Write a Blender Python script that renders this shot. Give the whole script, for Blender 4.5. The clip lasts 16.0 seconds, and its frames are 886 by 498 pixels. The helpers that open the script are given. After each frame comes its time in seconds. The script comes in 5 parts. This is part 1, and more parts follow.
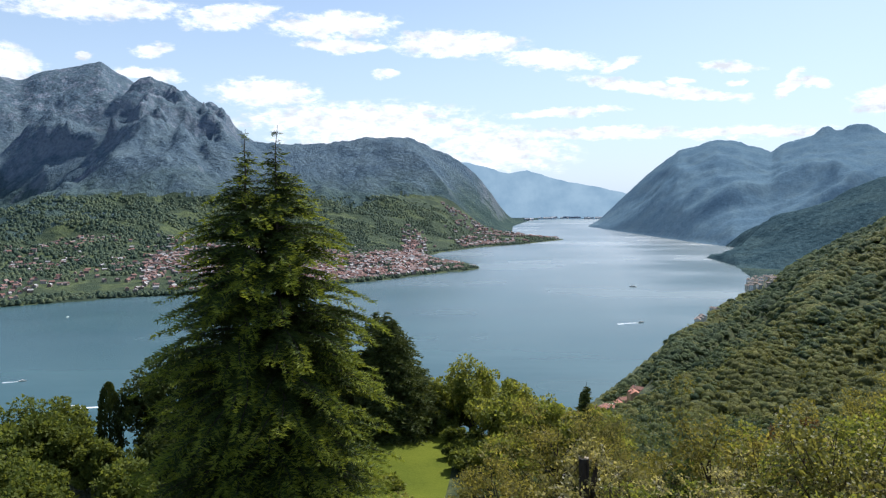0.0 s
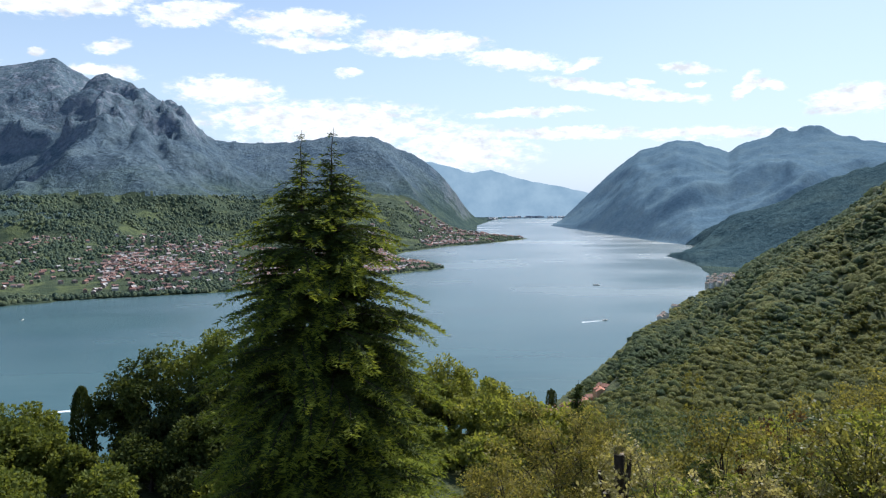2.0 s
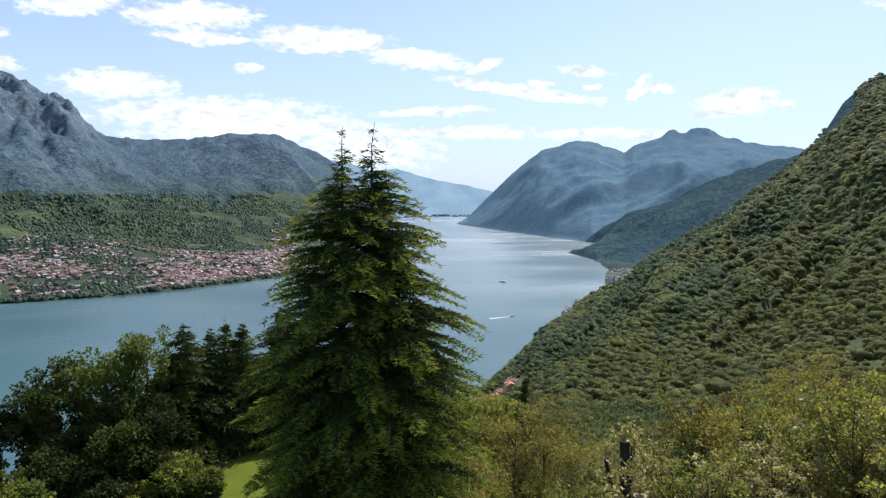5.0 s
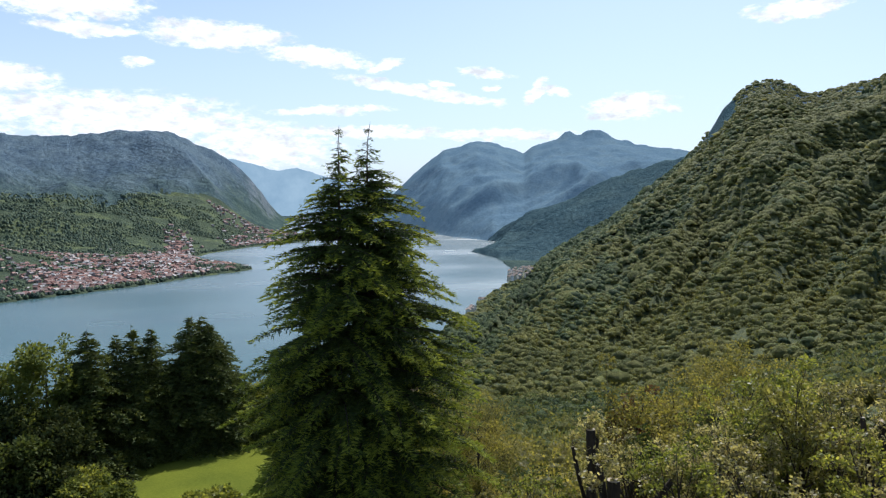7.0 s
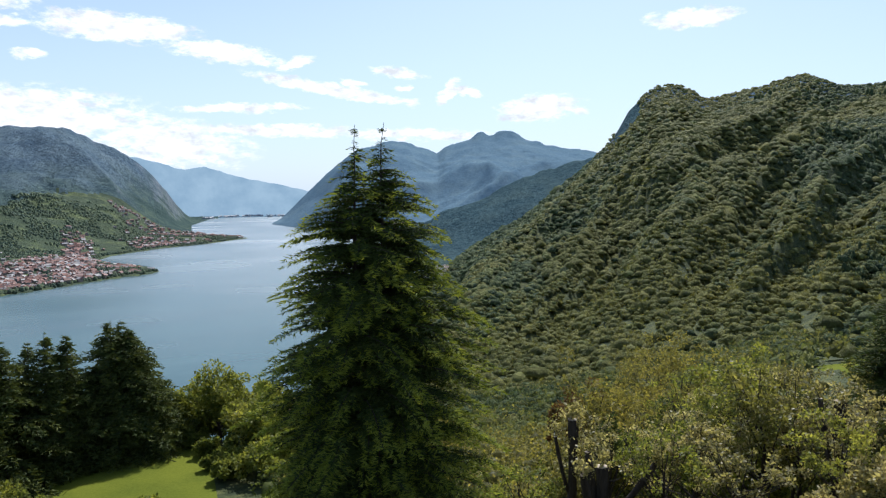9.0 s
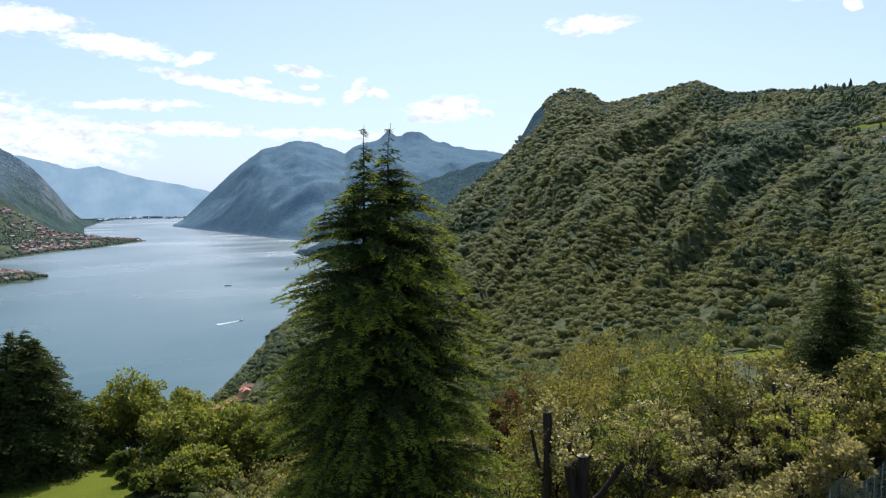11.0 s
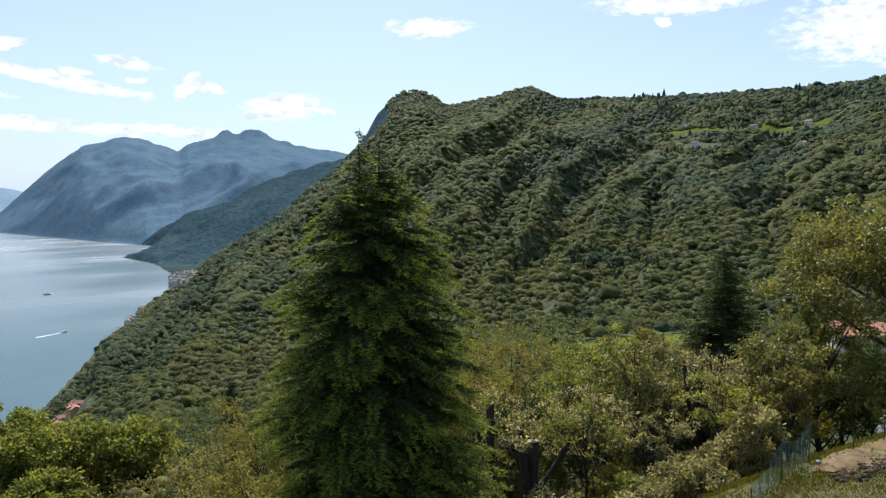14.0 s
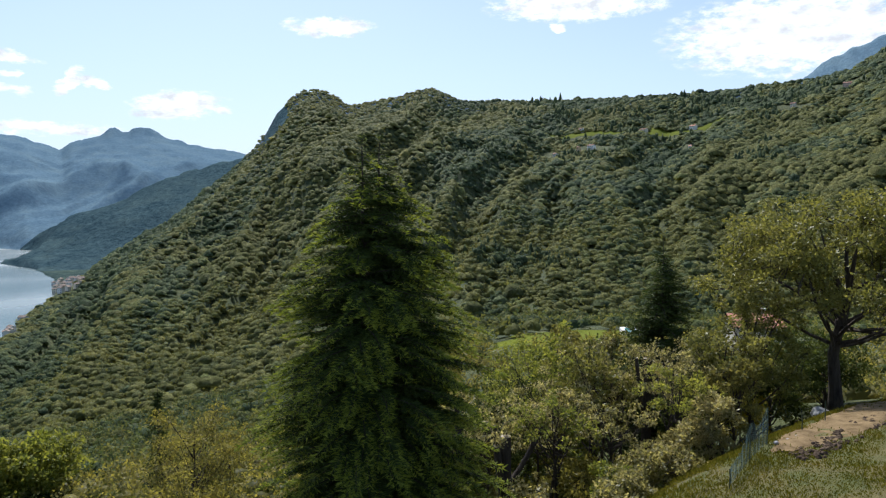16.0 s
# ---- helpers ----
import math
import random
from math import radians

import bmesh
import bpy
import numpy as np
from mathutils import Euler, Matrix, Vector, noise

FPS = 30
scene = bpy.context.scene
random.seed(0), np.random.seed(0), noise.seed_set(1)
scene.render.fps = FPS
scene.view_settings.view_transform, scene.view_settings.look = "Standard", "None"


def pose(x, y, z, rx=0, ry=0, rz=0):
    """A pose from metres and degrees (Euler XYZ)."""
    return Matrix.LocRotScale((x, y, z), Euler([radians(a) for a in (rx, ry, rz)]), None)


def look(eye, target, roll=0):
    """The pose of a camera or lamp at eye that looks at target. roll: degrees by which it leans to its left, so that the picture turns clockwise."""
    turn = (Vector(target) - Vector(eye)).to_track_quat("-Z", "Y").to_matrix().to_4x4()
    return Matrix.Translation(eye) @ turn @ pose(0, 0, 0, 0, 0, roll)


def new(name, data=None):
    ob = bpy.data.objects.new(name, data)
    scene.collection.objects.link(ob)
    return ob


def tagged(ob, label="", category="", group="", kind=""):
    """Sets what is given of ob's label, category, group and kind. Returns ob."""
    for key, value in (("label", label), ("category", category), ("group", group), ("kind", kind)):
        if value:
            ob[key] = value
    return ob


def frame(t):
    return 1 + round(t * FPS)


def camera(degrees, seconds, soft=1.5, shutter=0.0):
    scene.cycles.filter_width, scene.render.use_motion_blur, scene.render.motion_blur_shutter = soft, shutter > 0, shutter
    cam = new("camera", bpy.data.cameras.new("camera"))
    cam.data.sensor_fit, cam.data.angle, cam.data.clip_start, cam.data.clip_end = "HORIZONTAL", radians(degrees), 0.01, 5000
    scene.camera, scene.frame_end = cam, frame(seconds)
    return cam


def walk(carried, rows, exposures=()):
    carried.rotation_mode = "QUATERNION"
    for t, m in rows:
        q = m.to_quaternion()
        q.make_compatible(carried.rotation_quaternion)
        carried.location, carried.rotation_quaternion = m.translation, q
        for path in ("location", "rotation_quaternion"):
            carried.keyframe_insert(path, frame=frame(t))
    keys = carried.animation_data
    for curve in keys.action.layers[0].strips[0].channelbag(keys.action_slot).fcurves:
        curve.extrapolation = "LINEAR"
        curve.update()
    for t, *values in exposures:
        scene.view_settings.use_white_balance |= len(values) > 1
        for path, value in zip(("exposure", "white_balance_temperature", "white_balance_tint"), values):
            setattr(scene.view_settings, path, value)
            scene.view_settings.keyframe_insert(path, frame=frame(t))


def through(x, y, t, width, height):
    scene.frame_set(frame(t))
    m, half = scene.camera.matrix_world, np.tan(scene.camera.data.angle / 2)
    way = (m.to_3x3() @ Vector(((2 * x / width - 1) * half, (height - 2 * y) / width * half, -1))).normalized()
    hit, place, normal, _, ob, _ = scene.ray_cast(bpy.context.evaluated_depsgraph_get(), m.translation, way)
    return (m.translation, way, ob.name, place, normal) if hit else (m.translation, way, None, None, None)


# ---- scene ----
# ---------------------------------------------------------------- camera and its walk
cam = camera(63.46, 16.0, soft=1.24)
ROWS = [  # seconds, x, y, z, pitch, yaw
    (0, 0.00, 0.00, 157.00, -4.37, 0.00),
    (0.5, -0.64, -0.03, 157.00, -4.39, -0.65),
    (1, -1.26, -0.07, 157.02, -4.40, -1.35),
    (1.5, -1.87, -0.10, 157.03, -4.40, -2.06),
    (2, -2.49, -0.13, 157.05, -4.41, -2.89),
    (2.5, -3.08, -0.13, 157.07, -4.43, -3.79),
    (3, -3.66, -0.10, 157.08, -4.46, -4.71),
    (3.5, -4.26, -0.04, 157.07, -4.48, -5.92),
    (4, -4.89, 0.03, 157.04, -4.49, -7.33),
    (6.5, -7.98, 0.29, 156.99, -4.54, -16.04),
    (7, -8.63, 0.39, 156.99, -4.54, -18.22),
    (7.5, -9.31, 0.49, 156.99, -4.55, -20.30),
    (8, -9.98, 0.60, 156.99, -4.55, -21.99),
    (8.5, -10.64, 0.76, 156.98, -4.56, -23.51),
    (11, -13.83, 1.92, 156.95, -4.51, -32.41),
    (11.5, -14.46, 2.16, 156.95, -4.50, -34.40),
    (12, -15.08, 2.46, 156.95, -4.50, -36.27),
    (12.5, -15.70, 2.78, 156.95, -4.51, -38.36),
    (13, -16.30, 3.13, 156.96, -4.51, -40.53),
    (13.5, -16.87, 3.52, 156.98, -4.50, -42.75),
    (14, -17.43, 3.92, 156.99, -4.51, -44.89),
    (14.5, -17.98, 4.34, 157.00, -4.50, -47.01),
    (15, -18.52, 4.80, 157.01, -4.46, -49.02),
    (15.5, -19.05, 5.26, 157.03, -4.44, -50.91),
    (16, -19.52, 5.73, 157.04, -4.43, -52.72),
]
walk(cam, [(t, pose(x, y, z, 90 + pitch, 0, yaw)) for t, x, y, z, pitch, yaw in ROWS], [(0, 0.17, 5870, 10), (16, 0.17, 5870, 10)])

# ---------------------------------------------------------------- world and sun
SUN_AZ, SUN_EL = 38.0, 50.0          # clockwise from +y, above the horizon
world = bpy.data.worlds.new("sky")
scene.world = world
world.use_nodes = True
WN, WL = world.node_tree.nodes, world.node_tree.links
WN.clear()


def wnode(kind, **kw):
    n = WN.new(kind)
    for k, v in kw.items():
        if k == "operation":
            n.operation = v
        else:
            n.inputs[int(k[1:])].default_value = v
    return n


def wmath(op, a, b=None, c=None):
    n = WN.new("ShaderNodeMath")
    n.operation = op
    for i, v in enumerate((a, b, c)):
        if v is None:
            continue
        if isinstance(v, (int, float)):
            n.inputs[i].default_value = v
        else:
            WL.new(v, n.inputs[i])
    return n.outputs[0]


sky = WN.new("ShaderNodeTexSky")
sky.sky_type = "NISHITA"
sky.sun_disc = False
sky.sun_elevation, sky.sun_rotation = radians(SUN_EL), radians(SUN_AZ)
sky.altitude, sky.air_density, sky.dust_density, sky.ozone_density = 400, 1.0, 1.4, 0.9
coord = WN.new("ShaderNodeTexCoord")
sep = WN.new("ShaderNodeSeparateXYZ")
WL.new(coord.outputs["Generated"], sep.inputs[0])
az_deg = wmath("MULTIPLY", wmath("ARCTAN2", sep.outputs[0], sep.outputs[1]), 57.2958)
el_deg = wmath("MULTIPLY", wmath("ARCSINE", sep.outputs[2]), 57.2958)
dome = WN.new("ShaderNodeCombineXYZ")
WL.new(az_deg, dome.inputs[0]), WL.new(el_deg, dome.inputs[1])


def sky_noise(sx, sy, detail, rough):
    m = WN.new("ShaderNodeMapping")
    m.inputs["Scale"].default_value = (sx, sy, 1)
    WL.new(dome.outputs[0], m.inputs[0])
    n = WN.new("ShaderNodeTexNoise")
    n.inputs["Scale"].default_value, n.inputs["Detail"].default_value, n.inputs["Roughness"].default_value = 1.0, detail, rough
    WL.new(m.outputs[0], n.inputs["Vector"])
    return n


warp = sky_noise(0.5, 1.1, 7, 0.6)
warped = WN.new("ShaderNodeVectorMath")
warped.operation = "MULTIPLY_ADD"
WL.new(warp.outputs["Color"], warped.inputs[0])
warped.inputs[1].default_value = (2.0, 1.1, 0)
shifted = WN.new("ShaderNodeVectorMath")
shifted.operation = "SUBTRACT"
WL.new(dome.outputs[0], shifted.inputs[0])
shifted.inputs[1].default_value = (1.0, 0.55, 0)
WL.new(shifted.outputs[0], warped.inputs[2])
cover = 0.0


def cloud(az, el, wide, high, lean=0.0, dense=1.0):
    """One cloud of the sky: where it stands, its width, height and lean in degrees."""
    global cover
    m = WN.new("ShaderNodeMapping")
    m.vector_type = "TEXTURE"
    m.inputs["Location"].default_value = (az, el, 0)
    m.inputs["Rotation"].default_value = (0, 0, radians(lean))
    m.inputs["Scale"].default_value = (wide * 1.0, high * 1.4, 1)
    WL.new(warped.outputs[0], m.inputs[0])
    v = WN.new("ShaderNodeVectorMath")
    v.operation = "LENGTH"
    WL.new(m.outputs[0], v.inputs[0])
    cover = wmath("MAXIMUM", wmath("MULTIPLY_ADD", v.outputs["Value"], -dense, dense), cover)


cloud(-25.2, 12.9, 7.8, 0.78, 4)
cloud(-16.1, 13.1, 4.5, 0.82, 10)
cloud(-8.5, 12.8, 6.2, 0.96, 3)
cloud(-7.9, 11.3, 4.1, 0.47, 0)
cloud(1.2, 11.6, 6.8, 0.91, -1)
cloud(8.4, 10.3, 5.3, 0.71, -5)
cloud(16.5, 7.9, 8.1, 0.47, -9)
cloud(13.7, 9.8, 2.0, 0.39, 18)
cloud(21.6, 9.3, 2.6, 0.41, -7)
cloud(18.1, 8.5, 1.4, 0.27, -7)
cloud(25.5, 7.9, 1.7, 0.44, 47)
cloud(26.9, 7.9, 1.9, 0.33, -17)
cloud(-21.7, 10.4, 1.8, 0.48, 9)
cloud(-31.3, 8.8, 3.3, 1.18, -6)
cloud(-13.7, 7.7, 5.1, 0.95, -0)
cloud(-7.3, 5.9, 11.9, 1.23, 2, 0.8)
cloud(-4.2, 4.8, 11.5, 1.16, 3, 0.8)
cloud(4.3, 3.7, 7.7, 1.75, -5, 0.75)
cloud(9.5, 6.3, 6.5, 0.37, 3, 0.8)
cloud(12.4, 4.7, 9.2, 0.45, 0, 0.8)
cloud(22.7, 4.5, 8.1, 0.42, -0, 0.7)
cloud(-4.4, 9.3, 1.6, 0.36, -1, 0.8)
cloud(-21.9, 8.6, 3.2, 0.57, -2, 0.9)
cloud(32.6, 6.5, 4.1, 0.96, 6)
cloud(35.7, 6.2, 1.0, 0.29, -8, 0.8)
cloud(43.9, 12.6, 4.1, 0.66, 1)
cloud(61.6, 12.6, 1.0, 0.25, -6, 0.9)
cloud(22.0, 8.1, 0.9, 0.23, 7, 0.8)
cloud(-26.2, 9.7, 0.7, 0.33, 14, 0.9)
cloud(63.0, 14.2, 8.2, 1.1)
cloud(78.5, 11.3, 10.5, 2.6)
fluff = sky_noise(0.9, 2.0, 9, 0.62)
fray = wmath("MULTIPLY_ADD", fluff.outputs["Fac"], 1.6, -0.77)
mask = WN.new("ShaderNodeMapRange")
mask.interpolation_type = "SMOOTHSTEP"
mask.inputs["From Min"].default_value, mask.inputs["From Max"].default_value = 0.06, 0.58
WL.new(wmath("ADD", cover, wmath("MULTIPLY", fray, wmath("MINIMUM", wmath("MULTIPLY", cover, 5.0), 1.0))), mask.inputs["Value"])
shade = sky_noise(0.55, 1.1, 7, 0.6)
tone = WN.new("ShaderNodeMapRange")
tone.inputs["From Min"].default_value, tone.inputs["From Max"].default_value = 0.47, 0.66
tone.inputs["To Min"].default_value, tone.inputs["To Max"].default_value = 1.0, 0.70
WL.new(shade.outputs["Fac"], tone.inputs["Value"])
# thin white veil of vapour towards the horizon
veil = WN.new("ShaderNodeMapRange")
veil.interpolation_type = "SMOOTHSTEP"
veil.inputs["From Min"].default_value, veil.inputs["From Max"].default_value = 26.0, -4.0
veil.inputs["To Min"].default_value, veil.inputs["To Max"].default_value = 0.08, 0.78
WL.new(el_deg, veil.inputs["Value"])
CLOUD_LIGHT, SKY_STRENGTH = 9.2, 0.115
white = WN.new("ShaderNodeCombineColor")
for i, k in enumerate((1.0, 1.0, 1.0)):
    WL.new(wmath("MULTIPLY", tone.outputs[0], CLOUD_LIGHT * k), white.inputs[i])
mist = WN.new("ShaderNodeMix")
mist.data_type = "RGBA"
WL.new(veil.outputs[0], mist.inputs[0]), WL.new(sky.outputs[0], mist.inputs[6])
mist.inputs[7].default_value = (5.75, 6.85, 8.1, 1)
mix = WN.new("ShaderNodeMix")
mix.data_type = "RGBA"
WL.new(mask.outputs[0], mix.inputs[0]), WL.new(mist.outputs[2], mix.inputs[6]), WL.new(white.outputs[0], mix.inputs[7])
back = WN.new("ShaderNodeBackground")
back.inputs[1].default_value = SKY_STRENGTH
WL.new(mix.outputs[2], back.inputs[0])
WL.new(back.outputs[0], WN.new("ShaderNodeOutputWorld").inputs[0])

sun = new("sun", bpy.data.lights.new("sun", "SUN"))
sun.data.energy, sun.data.angle, sun.data.color = 5.0, radians(0.53), (1.0, 0.94, 0.83)
SUN_DIR = Vector((math.sin(radians(SUN_AZ)) * math.cos(radians(SUN_EL)), math.cos(radians(SUN_AZ)) * math.cos(radians(SUN_EL)), math.sin(radians(SUN_EL))))
sun.matrix_world = look(SUN_DIR * 300 + Vector((0, 0, 150)), (0, 0, 150))

# ---------------------------------------------------------------- materials


class Mat:
    """A node material with short calls."""

    def __init__(self, name):
        self.m = bpy.data.materials.new(name)
        self.m.use_nodes = True
        self.n, self.l = self.m.node_tree.nodes, self.m.node_tree.links
        self.p = self.n["Principled BSDF"]
        self.geo = self.n.new("ShaderNodeNewGeometry")

    def put(self, v, socket):
        if isinstance(v, (int, float)):
            socket.default_value = v
        elif isinstance(v, tuple):
            socket.default_value = v if len(v) == 4 or socket.type == "VECTOR" else (*v, 1)
        else:
            self.l.new(v, socket)

    def noise(self, scale, detail=4, rough=0.55, stretch=(1, 1, 1), out="Fac"):
        mp = self.n.new("ShaderNodeMapping")
        mp.inputs["Scale"].default_value = stretch
        self.l.new(self.geo.outputs["Position"], mp.inputs[0])
        t = self.n.new("ShaderNodeTexNoise")
        t.inputs["Scale"].default_value, t.inputs["Detail"].default_value, t.inputs["Roughness"].default_value = scale, detail, rough
        self.l.new(mp.outputs[0], t.inputs["Vector"])
        return t.outputs[out]

    def ramp(self, fac, *stops):
        r = self.n.new("ShaderNodeValToRGB")
        e = r.color_ramp.elements
        while len(e) < len(stops):
            e.new(0.5)
        for k, (at, col) in zip(e, stops):
            k.position, k.color = at, (*col, 1)
        self.put(fac, r.inputs[0])
        return r.outputs[0]

    def range(self, v, a, b, c=0.0, d=1.0):
        r = self.n.new("ShaderNodeMapRange")
        r.interpolation_type = "SMOOTHSTEP"
        self.put(v, r.inputs[0])
        for i, k in enumerate((a, b, c, d)):
            r.inputs[i + 1].default_value = k
        return r.outputs[0]

    def math(self, op, a, b=0.0):
        r = self.n.new("ShaderNodeMath")
        r.operation = op
        self.put(a, r.inputs[0]), self.put(b, r.inputs[1])
        return r.outputs[0]

    def mix(self, fac, a, b, mode="MIX"):
        r = self.n.new("ShaderNodeMix")
        r.data_type, r.blend_type = "RGBA", mode
        self.put(fac, r.inputs[0]), self.put(a, r.inputs[6]), self.put(b, r.inputs[7])
        return r.outputs[2]

    def bump(self, h, strength, dist):
        b = self.n.new("ShaderNodeBump")
        b.inputs["Strength"].default_value, b.inputs["Distance"].default_value = strength, dist
        self.put(h, b.inputs["Height"])
        self.l.new(b.outputs[0], self.p.inputs["Normal"])
        return self

    def done(self, colour, rough=0.8, spec=0.3, metal=0.0):
        self.put(colour, self.p.inputs["Base Color"]), self.put(rough, self.p.inputs["Roughness"])
        self.p.inputs["Specular IOR Level"].default_value, self.p.inputs["Metallic"].default_value = spec, metal
        return self.m


def leaf_material(name, dark, mid, light, through=0.5, scale=0.25, spec=0.1, grain=0.0, rough=0.62):
    """Foliage: each leaf or clump has its own tone, light shines through it."""
    k = Mat(name)
    tone = k.mix(0.45, k.ramp(k.geo.outputs["Random Per Island"], (0.0, dark), (0.5, mid), (1.0, light)),
                 k.ramp(k.noise(scale, 4, 0.6), (0.32, dark), (0.5, mid), (0.68, light)))
    if grain:        # clumps of leaves within a crown
        clump = k.noise(grain, 5, 0.75)
        tone = k.mix(1.0, tone, k.ramp(clump, (0.36, (0.62, 0.64, 0.68)), (0.64, (1.32, 1.3, 1.2))), "MULTIPLY")
        k.bump(clump, 1.0, 0.85 / grain)
    k.done(tone, rough, spec)
    tr = k.n.new("ShaderNodeBsdfTranslucent")
    k.l.new(k.mix(1.0, tone, (1.3, 1.2, 0.68), "MULTIPLY"), tr.inputs[0])
    mx = k.n.new("ShaderNodeMixShader")
    mx.inputs[0].default_value = through
    k.l.new(k.p.outputs[0], mx.inputs[1]), k.l.new(tr.outputs[0], mx.inputs[2])
    k.l.new(mx.outputs[0], k.n["Material Output"].inputs["Surface"])
    return k.m


LEAF_MID = leaf_material("leaf_mid", (0.068, 0.078, 0.028), (0.158, 0.152, 0.048), (0.30, 0.268, 0.09), 0.57, spec=0.12)
LEAF_YELLOW = leaf_material("leaf_yellow", (0.09, 0.098, 0.026), (0.212, 0.194, 0.05), (0.38, 0.33, 0.094), 0.58, spec=0.18, rough=0.5)
LEAF_FRESH = leaf_material("leaf_fresh", (0.085, 0.118, 0.026), (0.20, 0.225, 0.046), (0.36, 0.355, 0.082), 0.58, spec=0.18, rough=0.5)
# deepest leaf tone: shade on the trees below the cedars, put into colour
LEAF_DEEP_SHADE = leaf_material("leaf_deep_shade", (0.02, 0.032, 0.011), (0.044, 0.058, 0.02), (0.09, 0.10, 0.034), 0.3, spec=0.04)
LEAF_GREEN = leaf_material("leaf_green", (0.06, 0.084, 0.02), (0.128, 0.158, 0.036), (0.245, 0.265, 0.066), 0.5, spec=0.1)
# leaves toned dark for the shaded sides of tree masses; also dark groves
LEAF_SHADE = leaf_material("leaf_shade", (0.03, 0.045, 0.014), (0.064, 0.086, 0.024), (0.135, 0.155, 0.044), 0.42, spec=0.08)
LEAF_PALE = leaf_material("leaf_pale", (0.095, 0.102, 0.038), (0.26, 0.245, 0.105), (0.56, 0.50, 0.29), 0.6, spec=0.35, rough=0.45)
LEAF_WALNUT = leaf_material("leaf_walnut", (0.07, 0.08, 0.02), (0.172, 0.175, 0.044), (0.36, 0.34, 0.11), 0.52, 0.6, spec=0.3, rough=0.45)
LEAF_GOLD = leaf_material("leaf_gold", (0.15, 0.13, 0.012), (0.28, 0.235, 0.018), (0.42, 0.35, 0.03))
LEAF_RUST = leaf_material("leaf_rust", (0.06, 0.035, 0.016), (0.11, 0.06, 0.026), (0.17, 0.11, 0.04))
# inner needles toned dark, tips bright: sunlight and inner shade put into colour
NEEDLE = leaf_material("needle_cedar", (0.022, 0.037, 0.013), (0.054, 0.079, 0.02), (0.112, 0.142, 0.032), 0.18, 0.7)
NEEDLE_TIP = leaf_material("needle_sunlit_tip", (0.09, 0.125, 0.02), (0.18, 0.22, 0.034), (0.32, 0.355, 0.056), 0.45, 0.7)
NEEDLE_DARK = leaf_material("needle_dark", (0.028, 0.044, 0.016), (0.066, 0.088, 0.024), (0.15, 0.165, 0.042), 0.28, 0.3)
# woods of the hill: some haze blue is mixed into the base colours
WOODS = leaf_material("woods_far", (0.068, 0.096, 0.048), (0.152, 0.178, 0.07), (0.275, 0.282, 0.098), 0.36, 0.013, 0.05, 0.5)
WOODS_OLIVE = leaf_material("woods_olive", (0.09, 0.106, 0.042), (0.178, 0.186, 0.066), (0.28, 0.268, 0.094), 0.38, 0.022, 0.05, 0.5)
WOODS_DARK = leaf_material("woods_dark_bluish", (0.044, 0.072, 0.044), (0.092, 0.125, 0.062), (0.165, 0.19, 0.082), 0.34, 0.022, 0.05, 0.5)

k = Mat("bark")
BARK = k.bump(k.noise(9, 6, 0.7, (1, 1, 0.25)), 0.9, 0.05).done(k.ramp(k.noise(6, 6, 0.7, (1, 1, 0.2)), (0.3, (0.02, 0.015, 0.011)), (0.7, (0.085, 0.066, 0.05))), 0.9)
k = Mat("cut_wood")
CUT = k.done(k.ramp(k.noise(30, 3), (0.3, (0.30, 0.24, 0.17)), (0.7, (0.5, 0.42, 0.32))), 0.8)

k = Mat("grass_slope")
straw = k.mix(k.range(k.noise(0.45, 6, 0.65), 0.42, 0.60), (0.06, 0.08, 0.012), (0.15, 0.112, 0.045))
GRASS = k.bump(k.noise(14, 5, 0.7), 0.8, 0.06).done(k.mix(0.55, straw, k.ramp(k.noise(7, 5, 0.7), (0.32, (0.032, 0.04, 0.011)), (0.68, (0.14, 0.13, 0.036)))), 0.9)
k = Mat("lawn_grass")
LAWN = k.bump(k.noise(6, 5, 0.7), 0.5, 0.05).done(k.mix(0.5, k.ramp(k.noise(0.12, 4), (0.35, (0.105, 0.125, 0.01)), (0.65, (0.175, 0.188, 0.016))), k.ramp(k.noise(3, 5, 0.7), (0.3, (0.045, 0.068, 0.012)), (0.7, (0.13, 0.15, 0.03)))), 0.95, 0.04)
k = Mat("woodland_floor")
FLOOR = k.bump(k.noise(0.9, 5, 0.65), 1.0, 0.6).done(k.ramp(k.noise(0.25, 6, 0.65), (0.36, (0.026, 0.038, 0.014)), (0.5, (0.055, 0.068, 0.022)), (0.64, (0.105, 0.108, 0.034))), 0.95)


